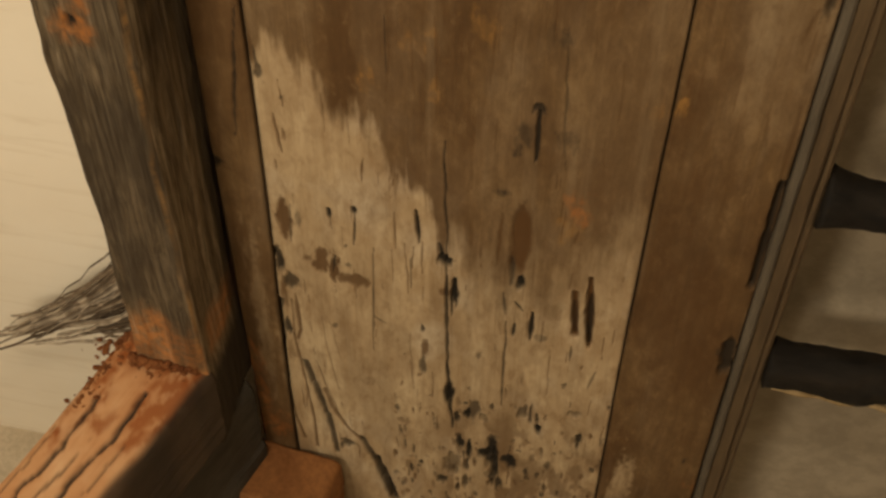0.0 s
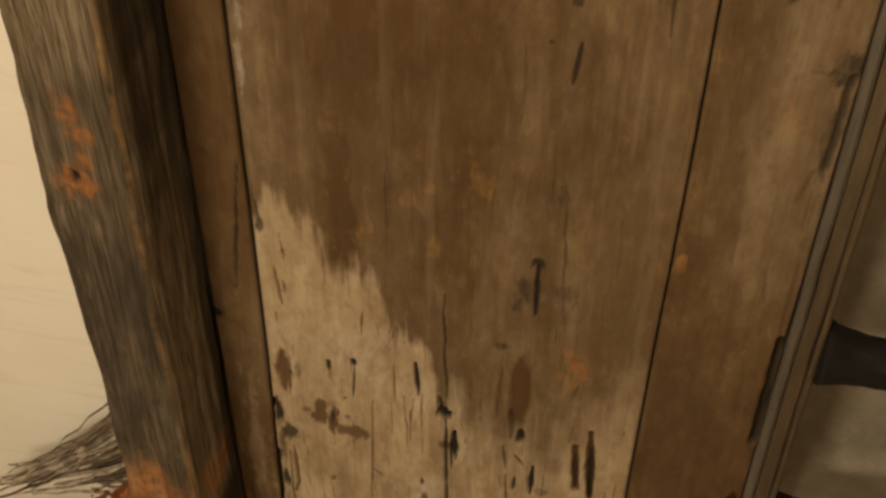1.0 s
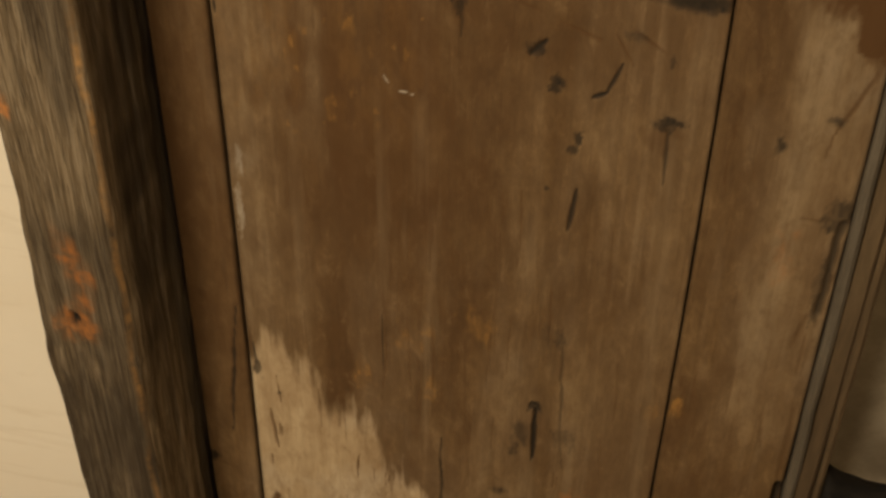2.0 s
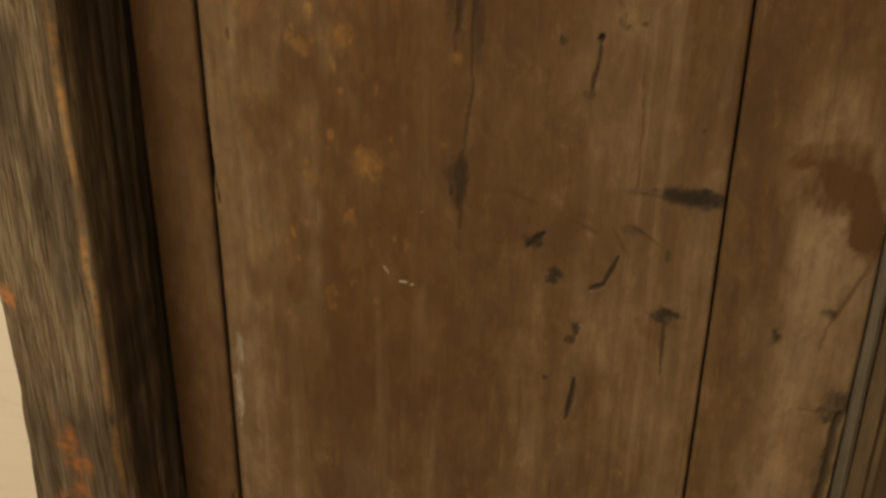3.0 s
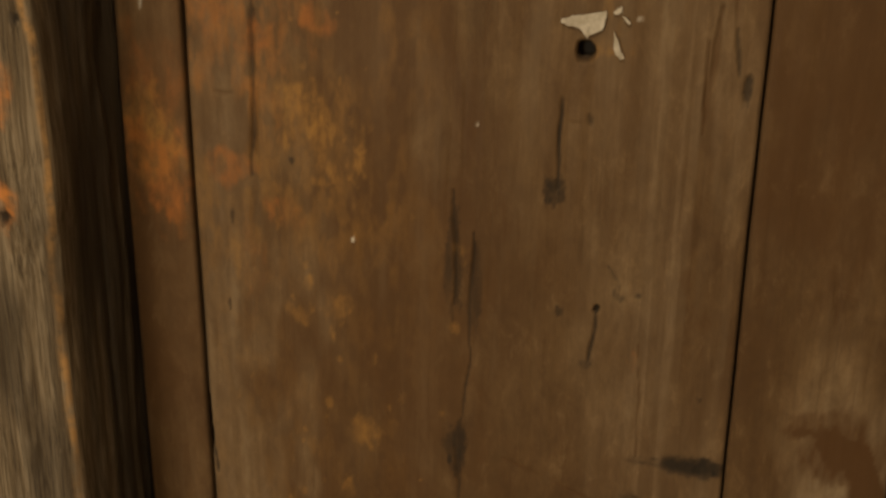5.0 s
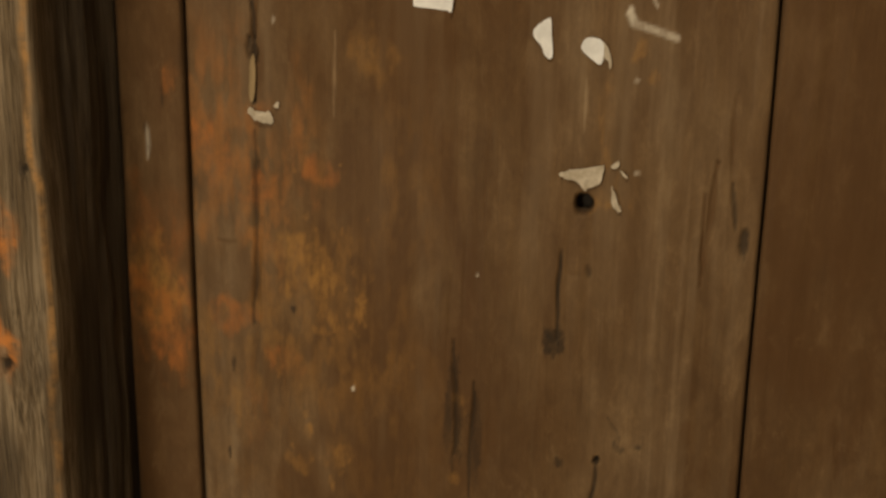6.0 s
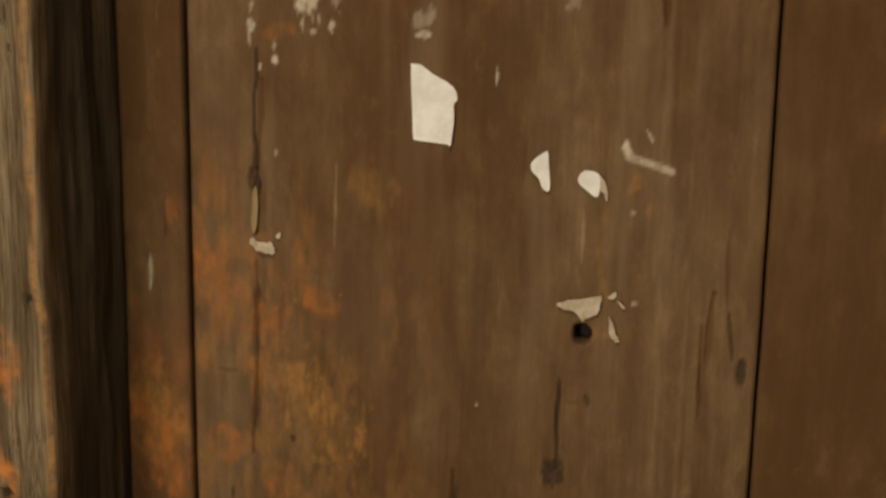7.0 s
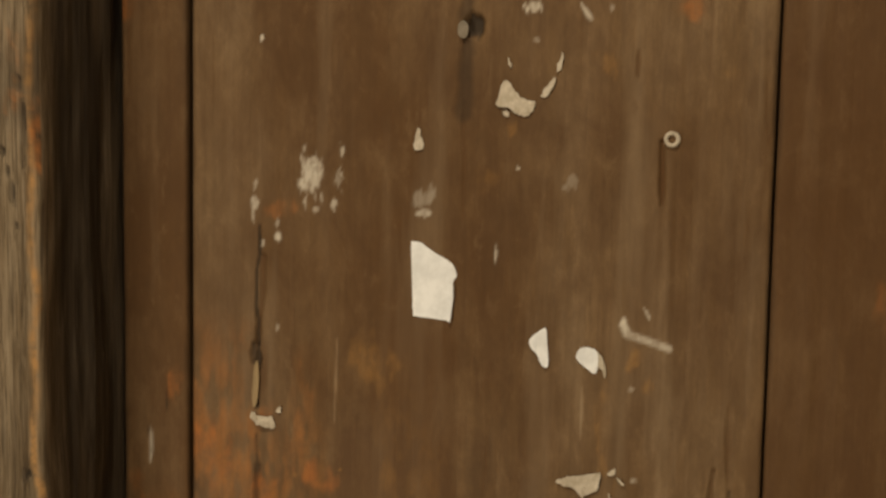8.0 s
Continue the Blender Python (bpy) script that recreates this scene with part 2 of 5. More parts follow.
class Face:
    """The front of a board: height over the true plane, and masks, over a grid of places."""

    def __init__(self, X, Z, seed):
        self.X, self.Z = X, Z
        self.h = np.zeros_like(X)
        self.masks = {k: np.zeros_like(X) for k in ("pale", "ochre", "rust", "brown", "dark", "white")}
        self.wob = grain(X, Z, 60, 20, seed, 3) - 0.5
        self.fine = grain(X, Z, 220, 60, seed + 1, 2) - 0.5

    def add(self, key, m, strength=1.0):
        self.masks[key] = np.maximum(self.masks[key], strength * m)

    def window(self, x0, x1, z0, z1):
        inside = (self.X > x0) & (self.X < x1) & (self.Z > z0) & (self.Z < z1)
        rows, cols = np.flatnonzero(inside.any(1)), np.flatnonzero(inside.any(0))
        if len(rows) == 0 or len(cols) == 0:
            return None
        return np.s_[rows[0]:rows[-1] + 1, cols[0]:cols[-1] + 1]

    def press(self, w, key, m, strength, deep):
        self.masks[key][w] = np.maximum(self.masks[key][w], strength * m)
        self.h[w] -= deep * m

    def blob(self, key, x, z, rx, rz, strength=1.0, rough=0.8, deep=0.0, soft=0.35, lean=0.0):
        """A stain or hollow with a ragged outline, broken along the grain."""
        w = self.window(x - 2.2 * rx - 0.6 * rz, x + 2.2 * rx + 0.6 * rz, z - 2.2 * rz, z + 2.2 * rz)
        if w is None:
            return
        X, Z = self.X[w], self.Z[w]
        u, v = X - x - lean * (Z - z), Z - z
        k = int(abs(x * 7919 + z * 104729) * 1000) % 9973
        ragged = grain(X, Z, 0.9 / rx, 0.55 / max(rx, 0.6 * rz), k, 4) - 0.5
        ragged = ragged + 0.45 * (grain(X, Z, 2.6 / rx, 1.1 / rx, k + 5, 3) - 0.5)
        d = np.sqrt((u / rx) ** 2 + (v / rz) ** 2) + rough * 2.3 * ragged
        soft = max(soft, 0.45) if not deep else soft
        m = 1 - step(1 - soft, 1 + soft, d)
        if key in ("ochre", "rust"):
            m = m * (0.22 + 0.78 * step(0.36, 0.62, grain(X, Z, 120, 60, k + 1, 4)))
        elif not deep:
            m = m * (0.62 + 0.38 * step(0.30, 0.62, grain(X, Z, 260, 45, k + 1, 3)))
        self.press(w, key, m, strength, deep)

    def smear(self, key, x, z, rx, rz, strength=0.8, n=8):
        """A rubbed patch made of many small broken stains."""
        rng = np.random.default_rng(int(abs(x * 7919 + z * 104729) * 1000) % 9973)
        for _ in range(n):
            a, q = rng.uniform(0, 2 * math.pi), math.sqrt(rng.random())
            k = rng.uniform(0.22, 0.55)
            self.blob(key, x + q * rx * math.cos(a) * 0.8, z + q * rz * math.sin(a) * 0.8, k * rx, k * rz, strength * rng.uniform(0.55, 1.0), 1.1)

    def curve(self, key, places, w, strength, deep):
        """A curved groove through a few places."""
        for (x0, z0), (x1, z1) in zip(places, places[1:]):
            self.line(key, x0, z0, x1, z1, w, strength, 0.6 * deep, 0.001, False)

    def line(self, key, x0, z0, x1, z1, w, strength=1.0, deep=0.001, wander=0.0, taper=True):
        """A check, scratch or groove from one place to another."""
        pad = 3 * w + abs(wander)
        win = self.window(min(x0, x1) - pad, max(x0, x1) + pad, min(z0, z1) - pad, max(z0, z1) + pad)
        if win is None:
            return
        X, Z = self.X[win], self.Z[win]
        dx, dz = x1 - x0, z1 - z0
        L = math.hypot(dx, dz)
        s = np.clip(((X - x0) * dx + (Z - z0) * dz) / (L * L), 0, 1)
        k = int(abs(x0 * 7919 + z0 * 104729) * 1000) % 9973
        off = 1.4 * wander * (grain(X * 0, Z, 1, 28, k, 3) - 0.5)
        d = np.hypot(X - x0 - s * dx + off, Z - z0 - s * dz)
        ww = w * (0.35 + 0.65 * np.sin(np.pi * np.clip(s, 0.04, 0.96))) if taper else w
        ww = ww * (0.45 + 1.1 * grain(X, Z, 40, 60, k + 2, 3))
        m = 1 - step(0.4, 1.25, d / ww)
        self.press(win, key, m, strength, deep)


def stray(x, Z):
    """How far a joint of the door strays from straight: the left one leans out at the foot, the right one in."""
    if x < -0.22 or x > 0.3:
        return 0 * Z
    if x < 0:
        return 0.0018 - 0.0075 * (1 - step(0.10, 0.80, Z)) - 0.0022 * step(1.2, 1.6, Z)
    return -0.0042 * (1 - step(0.45, 1.0, Z))


def board(name, x0, x1, z0, z1, y, thick, dx, dz, dress, parent, seed, label=""):
    """One board of the door with worn relief on its front, real thickness and rounded long edges."""
    us, zs = np.linspace(0, 1, int((x1 - x0) / dx) + 1), np.linspace(z0, z1, int((z1 - z0) / dz) + 1)
    U, Z = np.meshgrid(us, zs)
    x0, x1 = x0 + stray(x0, Z), x1 + stray(x1, Z)
    X = x0 + U * (x1 - x0)
    f = Face(X, Z, seed)
    dress(f)
    f.h += 0.0012 * (grain(X, Z, 120, 4, seed + 5, 3) - 0.5) + 0.004 * (grain(X, Z, 6, 1.2, seed + 6, 2) - 0.5)
    edge = np.minimum(X - x0, x1 - X)
    f.h -= 0.0016 * (1 - step(0, 0.003, edge)) ** 2
    f.add("dark", 0.35 * (1 - step(0.0005, 0.0022, edge + 0.003 * f.wob)))
    wav = 0.0016 * (grain(np.zeros_like(Z), Z, 1, 6, 28, 3) - 0.5)
    P = np.stack([X + wav, y - f.h, Z], -1)
    left, right = P[:, :1].copy(), P[:, -1:].copy()
    left[..., 1], right[..., 1] = y + thick, y + thick
    P = np.concatenate([left, P, right], 1)
    masks = {k: np.pad(v, ((0, 0), (1, 1)), mode="edge") for k, v in f.masks.items()}
    cap = P[-1:].copy()
    cap[..., 1] = y + thick
    foot = P[:1].copy()
    foot[..., 1] = y + thick
    P = np.concatenate([foot, P, cap], 0)
    masks = {k: np.pad(v, ((1, 1), (0, 0)), mode="edge") for k, v in masks.items()}
    # the same columns close the back
    return lattice(name, P, WOOD, masks, parent, label, closed=True)


def box(bm, x0, x1, y0, y1, z0, z1, bevel=0.0, m=Matrix()):
    made = bmesh.ops.create_cube(bm, size=1, matrix=m @ Matrix.LocRotScale(((x0 + x1) / 2, (y0 + y1) / 2, (z0 + z1) / 2), None, (x1 - x0, y1 - y0, z1 - z0)))
    if bevel:
        edges = list({e for v in made["verts"] for e in v.link_edges})
        bmesh.ops.bevel(bm, geom=edges, offset=bevel, segments=2, affect="EDGES", profile=0.6)


def timber(name, length, width, height, m, material, parent=None, seed=1, rough=0.006, masks=None, label="", arris=0.012):
    """A hewn timber along its own y, top at z = 0, with wavering sides and softened arrises."""
    n = int(length / 0.0028)
    prof = []
    for (cx, cz, a0) in ((width / 2 - arris, -arris, 0), (-width / 2 + arris, -arris, 90), (-width / 2 + arris, -height + arris, 180), (width / 2 - arris, -height + arris, 270)):
        prof += [(cx + arris * math.cos(radians(a0 + k * 18)), cz + arris * math.sin(radians(a0 + k * 18))) for k in range(6)]
    ring = []
    for (a, b) in zip(prof, prof[1:] + prof[:1]):
        k = max(1, int(math.dist(a, b) / 0.0028))
        ring += [(a[0] + (b[0] - a[0]) * i / k, a[1] + (b[1] - a[1]) * i / k) for i in range(k)]
    R = np.array(ring)
    S = np.linspace(0, length, n)
    x, y = np.meshgrid(R[:, 0], S)
    z = np.meshgrid(R[:, 1], S)[0]
    ang = np.arctan2(z + height / 2, x)
    d = rough * (grain(ang * 0.05 + 3, y, 40, 7, seed, 4) - 0.5) + rough * 0.5 * (grain(ang * 0.05 + 9, y, 120, 3, seed + 1, 2) - 0.5)
    P = np.stack([x * (1 + d / (width / 2)), y, z + d * np.sign(z + height / 2)], -1)
    mk = masks(x, y, z) if masks else None
    if mk and "sink" in mk:
        P[..., 2] -= mk.pop("sink")
    ends = []
    for row in (P[:1], P[-1:]):
        e = row.copy()
        e[..., 0], e[..., 2] = e[..., 0] * 0.02, (e[..., 2] + height / 2) * 0.02 - height / 2
        ends.append(e)
    P = np.concatenate([ends[0], P, ends[1]], 0)
    if mk:
        mk = {k: np.pad(v, ((1, 1), (0, 0)), mode="edge") for k, v in mk.items()}
    ob = lattice(name, P, material, mk, parent, label, closed=True)
    ob.matrix_world = m
    return ob


# ---------------------------------------------------------------- room
def slab(name, x0, x1, y0, y1, z0, z1, material, label, category):
    bm = bmesh.new()
    box(bm, x0, x1, y0, y1, z0, z1)
    return tagged(part(name, bm, material), label, category, kind="structure")


slab("floor", -2.2, 1.5, -2.4, 0.9, -0.25, -0.1, FLOOR, "pale sanded floor", "floor")
slab("wall_north", -2.2, 0.3487, 0.645, 0.9, -0.1, 3.0, PLASTER, "cream limewashed wall with faint ripples", "wall")
slab("wall_recess", 0.3487, 1.5, 0.700, 0.9, -0.1, 3.0, SHADED_PLASTER, "dull grey limewashed wall behind the branches", "wall")
slab("wall_west", -2.4, -2.2, -2.4, 0.9, -0.1, 3.0, PLASTER, "cream limewashed side wall", "wall")
slab("wall_east", 1.5, 1.7, -2.4, 0.9, -0.1, 3.0, PLASTER, "cream limewashed side wall", "wall")
slab("wall_south", -2.4, 1.7, -2.6, -2.4, -0.1, 3.0, PLASTER, "cream limewashed wall behind", "wall")
slab("ceiling", -2.4, 1.7, -2.6, 0.9, 3.0, 3.12, CEILING, "brown boarded ceiling", "ceiling")

# ---------------------------------------------------------------- the door
door = tagged(new("plank_door"), "old brown plank door with pale worn foot and paper scraps", "door")
door.location = (0, 0.6, 0)
Y, THICK = 0.6, 0.017


def dress_main(f):
    X, Z = f.X, f.Z
    bx = np.array([-0.21, -0.137, -0.067, -0.017, 0.05, 0.1, 0.144, 0.183, 0.25]) * 0.88
    bz = np.array([0.75, 0.67, 0.56, 0.50, 0.40, 0.36, 0.38, 0.45, 0.50]) * 0.88 + 0.194
    lim = np.interp(X, bx, bz)
    f.add("brown", 0.50 * step(0.86, 1.05, Z) * (1 - step(1.35, 1.6, Z)) * (1 - step(-0.02, 0.10, X)) * step(-0.17, -0.10, X) * step(0.3, 0.62, grain(X, Z, 16, 8, 35, 4)))
    f.add("brown", 0.30 * step(0.85, 1.1, Z) * step(0.36, 0.66, grain(X, Z, 12, 6, 36, 4)))
    wide = step(-0.02, 0.06, X)
    rub = step(0.32, 0.62, grain(X, Z, 20, 5, 37, 4))
    f.add("pale", 0.12 * rub * step(0.03, 0.15, X + 0.12 * f.wob))
    f.add("pale", 0.15 * rub * (1 - step(-0.15, -0.05, X + 0.12 * f.wob)) * (1 - step(1.2, 1.5, Z)))
    f.add("pale", 0.13 * step(0.35, 0.65, grain(X, Z, 24, 9, 38, 4)) * (1 - step(0.85, 1.05, Z)))
    zone = step(-0.150, -0.095, X + 0.12 * f.wob) * (1 - step(-0.02, 0.05, X + 0.12 * f.wob)) * step(0.90, 1.02, Z + 0.1 * f.wob) * (1 - step(1.60, 1.74, Z))
    f.add("brown", 0.66 * zone * (0.45 + 0.55 * step(0.30, 0.60, grain(X, Z, 26, 7, 43, 4))))
    f.add("brown", 0.30 * step(0.02, 0.06, X) * step(1.46, 1.58, Z) * (1 - step(1.70, 1.85, Z)) * (1 - step(0.09, 0.13, X)) * step(0.3, 0.6, grain(X, Z, 40, 6, 44, 4)))
    thread = step(0.30, 0.66, grain(X, Z, 150, 3, 45, 4))
    f.add("pale", 0.26 * thread * np.exp(-((X - 0.150 + 0.02 * f.wob) / 0.022) ** 2) * step(0.85, 1.0, Z))
    f.add("pale", 0.26 * thread * (1 - step(-0.160, -0.125, X + 0.06 * f.wob)) * step(0.75, 0.9, Z) * (1 - step(1.22, 1.42, Z)))
    streak = grain(X, Z, 70, 2.5, 31, 3) - 0.5
    f.add("pale", 1 - step(-0.030 - 0.13 * wide, 0.030 + 0.10 * wide, Z - lim + 0.12 * streak + 0.14 * (grain(X, Z, 30, 12, 33, 5) - 0.5) + 0.06 * (grain(X, Z, 260, 22, 34, 4) - 0.5)))
    f.add("pale", 0.16 * (1 - step(0.0, 0.05, np.abs(X + 0.165 + 0.03 * f.wob))) * step(0.5, 0.8, Z))
    rng = np.random.default_rng(50)
    for _ in range(80):
        x, z, n = rng.uniform(-0.18, 0.2), rng.uniform(0.05, 0.75), rng.uniform(0.012, 0.06)
        f.line("brown", x, z, x + rng.normal(0, 0.0012), z + n, rng.uniform(0.0005, 0.0012), rng.uniform(0.4, 0.9), 0.0008, 0.003)
    soil = step(0.40, 0.62, grain(X, Z, 55, 22, 46, 5)) * (1 - step(0.16, 0.36, Z + 0.15 * f.wob)) * step(-0.03, 0.03, X)
    f.add("brown", 0.62 * soil)
    f.add("brown", 0.26 * step(0.40, 0.70, grain(X, Z, 50, 10, 47, 5)) * (1 - step(0.45, 0.62, Z)))
    for _ in range(230):
        x, z = rng.uniform(-0.06, 0.2), rng.uniform(0.0, 0.42) * rng.uniform(0.4, 1.0)
        f.blob("brown" if rng.random() < 0.6 else "dark", x, z, rng.uniform(0.0008, 0.003), rng.uniform(0.002, 0.010), rng.uniform(0.4, 0.9), 1.0, 0.0012)
    for _ in range(26):
        f.blob("brown", rng.uniform(-0.17, 0.19), rng.uniform(0.05, 0.7), rng.uniform(0.006, 0.02), rng.uniform(0.015, 0.05), rng.uniform(0.15, 0.38), 1.2)
    for _ in range(60):
        x, z, n = rng.uniform(-0.18, 0.2), rng.uniform(0.7, 1.95), rng.uniform(0.02, 0.12)
        f.line("brown", x, z, x + rng.normal(0, 0.002), z + n, rng.uniform(0.0005, 0.0014), rng.uniform(0.2, 0.55), 0.0004, 0.004)
    for _ in range(90):
        x, z, r = rng.normal(-0.09, 0.05), rng.uniform(1.05, 1.55), rng.uniform(0.0007, 0.0026)
        f.blob("ochre", x, z, r, r * rng.uniform(1.0, 2.5), rng.uniform(0.2, 0.6), 1.0)
    f.smear("dark", 0.0065, 1.360, 0.006, 0.044, 0.65, 18)
    f.smear("dark", 0.0200, 1.355, 0.005, 0.032, 0.60, 14)
    haze = step(0.36, 0.66, grain(X, Z, 34, 14, 41, 5)) * step(0.30, 0.6, grain(X, Z, 160, 60, 42, 3))
    left = (1 - step(-0.06, 0.03, X + 0.1 * f.wob))
    f.add("ochre", 0.34 * haze * left * step(1.28, 1.42, Z) * (1 - step(1.50, 1.66, Z)))
    f.add("ochre", 0.13 * haze * left * step(1.02, 1.16, Z) * (1 - step(1.30, 1.45, Z)))
    f.add("rust", 0.48 * haze * (1 - step(-0.13, -0.09, X + 0.1 * f.wob)) * step(1.42, 1.50, Z) * (1 - step(1.58, 1.66, Z)))
    # single marks, from the foot up
    f.line("dark", -0.0000, 0.7310, 0.0056, 0.5395, 0.0016, 0.8, 0.002, 0.004)
    f.line("dark", 0.0037, 0.5487, 0.0066, 0.3577, 0.0024, 0.9, 0.003, 0.003)
    f.line("dark", 0.0060, 0.3575, 0.0136, 0.2088, 0.0033, 0.95, 0.004, 0.004)
    f.line("dark", 0.0663, 0.5072, 0.0704, 0.4670, 0.0018, 0.7, 0.002, 0.003)
    f.line("dark", 0.0708, 0.4564, 0.0714, 0.2817, 0.0015, 0.8, 0.002, 0.003)
    f.line("brown", 0.0598, 0.6377, 0.0572, 0.5541, 0.0022, 0.7, 0.001, 0.004)
    f.line("dark", -0.0743, 0.5464, -0.0807, 0.3531, 0.0011, 0.7, 0.001, 0.002)
    f.line("dark", -0.0784, 0.4218, -0.0651, 0.4115, 0.0016, 0.8, 0.001)
    f.line("brown", -0.0510, 0.6132, -0.0505, 0.5529, 0.0012, 0.8, 0.001)
    f.line("brown", -0.0412, 0.5650, -0.0382, 0.4765, 0.0012, 0.7, 0.001, 0.003)
    f.line("dark", -0.0343, 0.5478, -0.0343, 0.4880, 0.0012, 0.7, 0.001)
    f.line("brown", -0.0493, 0.8584, -0.0551, 0.7721, 0.0010, 0.6, 0.001, 0.003)
    f.line("brown", -0.0090, 0.8864, -0.0063, 0.7977, 0.0012, 0.6, 0.001, 0.003)
    f.line("brown", -0.0373, 0.4011, -0.0353, 0.2830, 0.0013, 0.5, 0.0006, 0.004)
    f.line("dark", 0.1046, 0.8964, 0.1156, 0.7192, 0.0014, 0.5, 0.001, 0.006)
    f.line("brown", 0.1224, 0.4179, 0.1241, 0.3248, 0.0012, 0.6, 0.0006, 0.004)
    f.line("brown", -0.1174, 0.3053, -0.1322, 0.4055, 0.0014, 0.4, 0.0005, 0.004)
    f.blob("dark", -0.1204, 0.5932, 0.0024, 0.0084, 1, 0.4, 0.003)
    f.line("dark", -0.1200, 0.5906, -0.1183, 0.5678, 0.0012, 0.8, 0.001)
    f.blob("dark", -0.0931, 0.6031, 0.0030, 0.0055, 1, 0.3, 0.003)
    f.line("dark", -0.0920, 0.6015, -0.0957, 0.5453, 0.0012, 0.9, 0.002)
    f.blob("dark", -0.1044, 0.5430, 0.0019, 0.0039, 0.8)
    f.line("dark", -0.0282, 0.6218, -0.0251, 0.5675, 0.0029, 1, 0.005)
    f.blob("dark", 0.0025, 0.5455, 0.0072, 0.0088, 1, 0.6, 0.006)
    f.line("dark", -0.0043, 0.5751, 0.0007, 0.5498, 0.0030, 0.9, 0.003)
    f.blob("dark", 0.0134, 0.4917, 0.0037, 0.0228, 1, 0.6, 0.006)
    f.line("dark", 0.0091, 0.4904, 0.0108, 0.4489, 0.0018, 0.9, 0.003)
    f.blob("brown", 0.0011, 0.4911, 0.0074, 0.0062, 0.8)
    f.blob("brown", 0.0799, 0.5981, 0.0108, 0.0562, 0.95, 0.35, 0.003)
    f.blob("dark", 0.0734, 0.5490, 0.0029, 0.0213, 0.7, 0.6, 0.003)
    f.blob("dark", 0.0828, 0.5271, 0.0041, 0.0109, 1, 0.4, 0.005)
    f.line("dark", 0.0777, 0.4953, 0.0877, 0.4796, 0.0018, 0.9, 0.002)
    f.line("dark", 0.0987, 0.4808, 0.0980, 0.4268, 0.0036, 1, 0.005)
    f.line("dark", 0.0803, 0.4540, 0.0789, 0.4296, 0.0025, 0.9, 0.003)
    f.blob("dark", 0.1118, 0.4366, 0.0092, 0.0054, 0.5, 0.9)
    f.line("brown", 0.1405, 0.5290, 0.1460, 0.4528, 0.0046, 1, 0.005, 0, False)
    f.line("dark", 0.1415, 0.5091, 0.1460, 0.4528, 0.0035, 0.55, 0.002)
    f.line("brown", 0.1545, 0.5576, 0.1626, 0.4329, 0.0051, 1, 0.006)
    f.line("dark", 0.1575, 0.5240, 0.1623, 0.4361, 0.0040, 0.8, 0.003)
    f.line("dark", 0.1447, 0.4305, 0.1444, 0.4024, 0.0015, 0.8, 0.001)
    f.line("dark", 0.1753, 0.3896, 0.1690, 0.3522, 0.0018, 0.6, 0.001)
    f.blob("dark", 0.0879, 0.7940, 0.0045, 0.0065, 0.85, 1.0, 0.002)
    f.line("dark", 0.0887, 0.7898, 0.0875, 0.7220, 0.0030, 0.95, 0.004, 0.002)
    f.blob("dark", 0.0760, 0.7568, 0.0062, 0.0122, 0.55, 1.1)
    f.blob("dark", 0.0693, 0.7334, 0.0047, 0.0094, 0.6, 1.0)
    f.blob("dark", 0.1152, 0.7584, 0.0072, 0.0137, 0.45, 1.1)
    f.blob("dark", 0.1032, 0.8832, 0.0043, 0.0143, 0.5, 0.9)
    f.blob("dark", 0.0585, 0.6702, 0.0077, 0.0051, 0.75, 0.7)
    f.blob("brown", -0.1694, 0.5683, 0.0075, 0.0312, 0.9, 0.7, 0.002)
    f.line("dark", -0.1614, 0.5980, -0.1649, 0.5332, 0.0018, 0.6, 0.001)
    f.blob("dark", -0.1543, 0.5741, 0.0031, 0.0125, 0.6, 0.8)
    f.blob("dark", -0.1811, 0.4970, 0.0052, 0.0209, 0.95, 0.6, 0.006)
    f.blob("dark", -0.1705, 0.4641, 0.0072, 0.0151, 0.8, 0.8, 0.004)
    f.blob("brown", -0.1794, 0.4351, 0.0047, 0.0279, 0.8)
    f.blob("dark", -0.1808, 0.3703, 0.0042, 0.0130, 0.9, 0.6, 0.003)
    f.line("brown", -0.1673, 0.4386, -0.1666, 0.3609, 0.0027, 0.8, 0.002)
    f.blob("brown", -0.1809, 0.3271, 0.0042, 0.0185, 0.6)
    f.line("brown", -0.1722, 0.4264, -0.1747, 0.3350, 0.0020, 0.7, 0.001)
    f.blob("brown", -0.1331, 0.5154, 0.0089, 0.0204, 0.85, 1.1, 0.001)
    f.blob("brown", -0.1200, 0.5041, 0.0051, 0.0227, 0.9, 0.9, 0.002)
    f.line("dark", -0.1171, 0.5228, -0.1216, 0.4885, 0.0019, 0.8, 0.001)
    f.blob("brown", -0.0946, 0.4860, 0.0153, 0.0094, 0.8, 1.0, 0.001)
    f.blob("brown", -0.1478, 0.5113, 0.0038, 0.0061, 0.8)
    f.blob("dark", -0.1023, 0.5091, 0.0038, 0.0041, 0.6)
    f.blob("dark", -0.1245, 0.3888, 0.0027, 0.0046, 0.7)
    f.blob("brown", -0.0198, 0.3782, 0.0039, 0.0186, 0.8, 0.7, 0.002)
    f.blob("dark", -0.0226, 0.3458, 0.0040, 0.0216, 0.75, 0.7, 0.003)
    f.line("dark", -0.1857, 0.4224, -0.1973, 0.1329, 0.0034, 0.75, 0.004, 0.004, False)
    f.line("dark", -0.0860, 0.1016, -0.0619, -0.0047, 0.0068, 1, 0.009, 0.004, False)
    f.line("brown", -0.1520, 0.3062, -0.1307, 0.1845, 0.0021, 0.6, 0.002, 0.003)
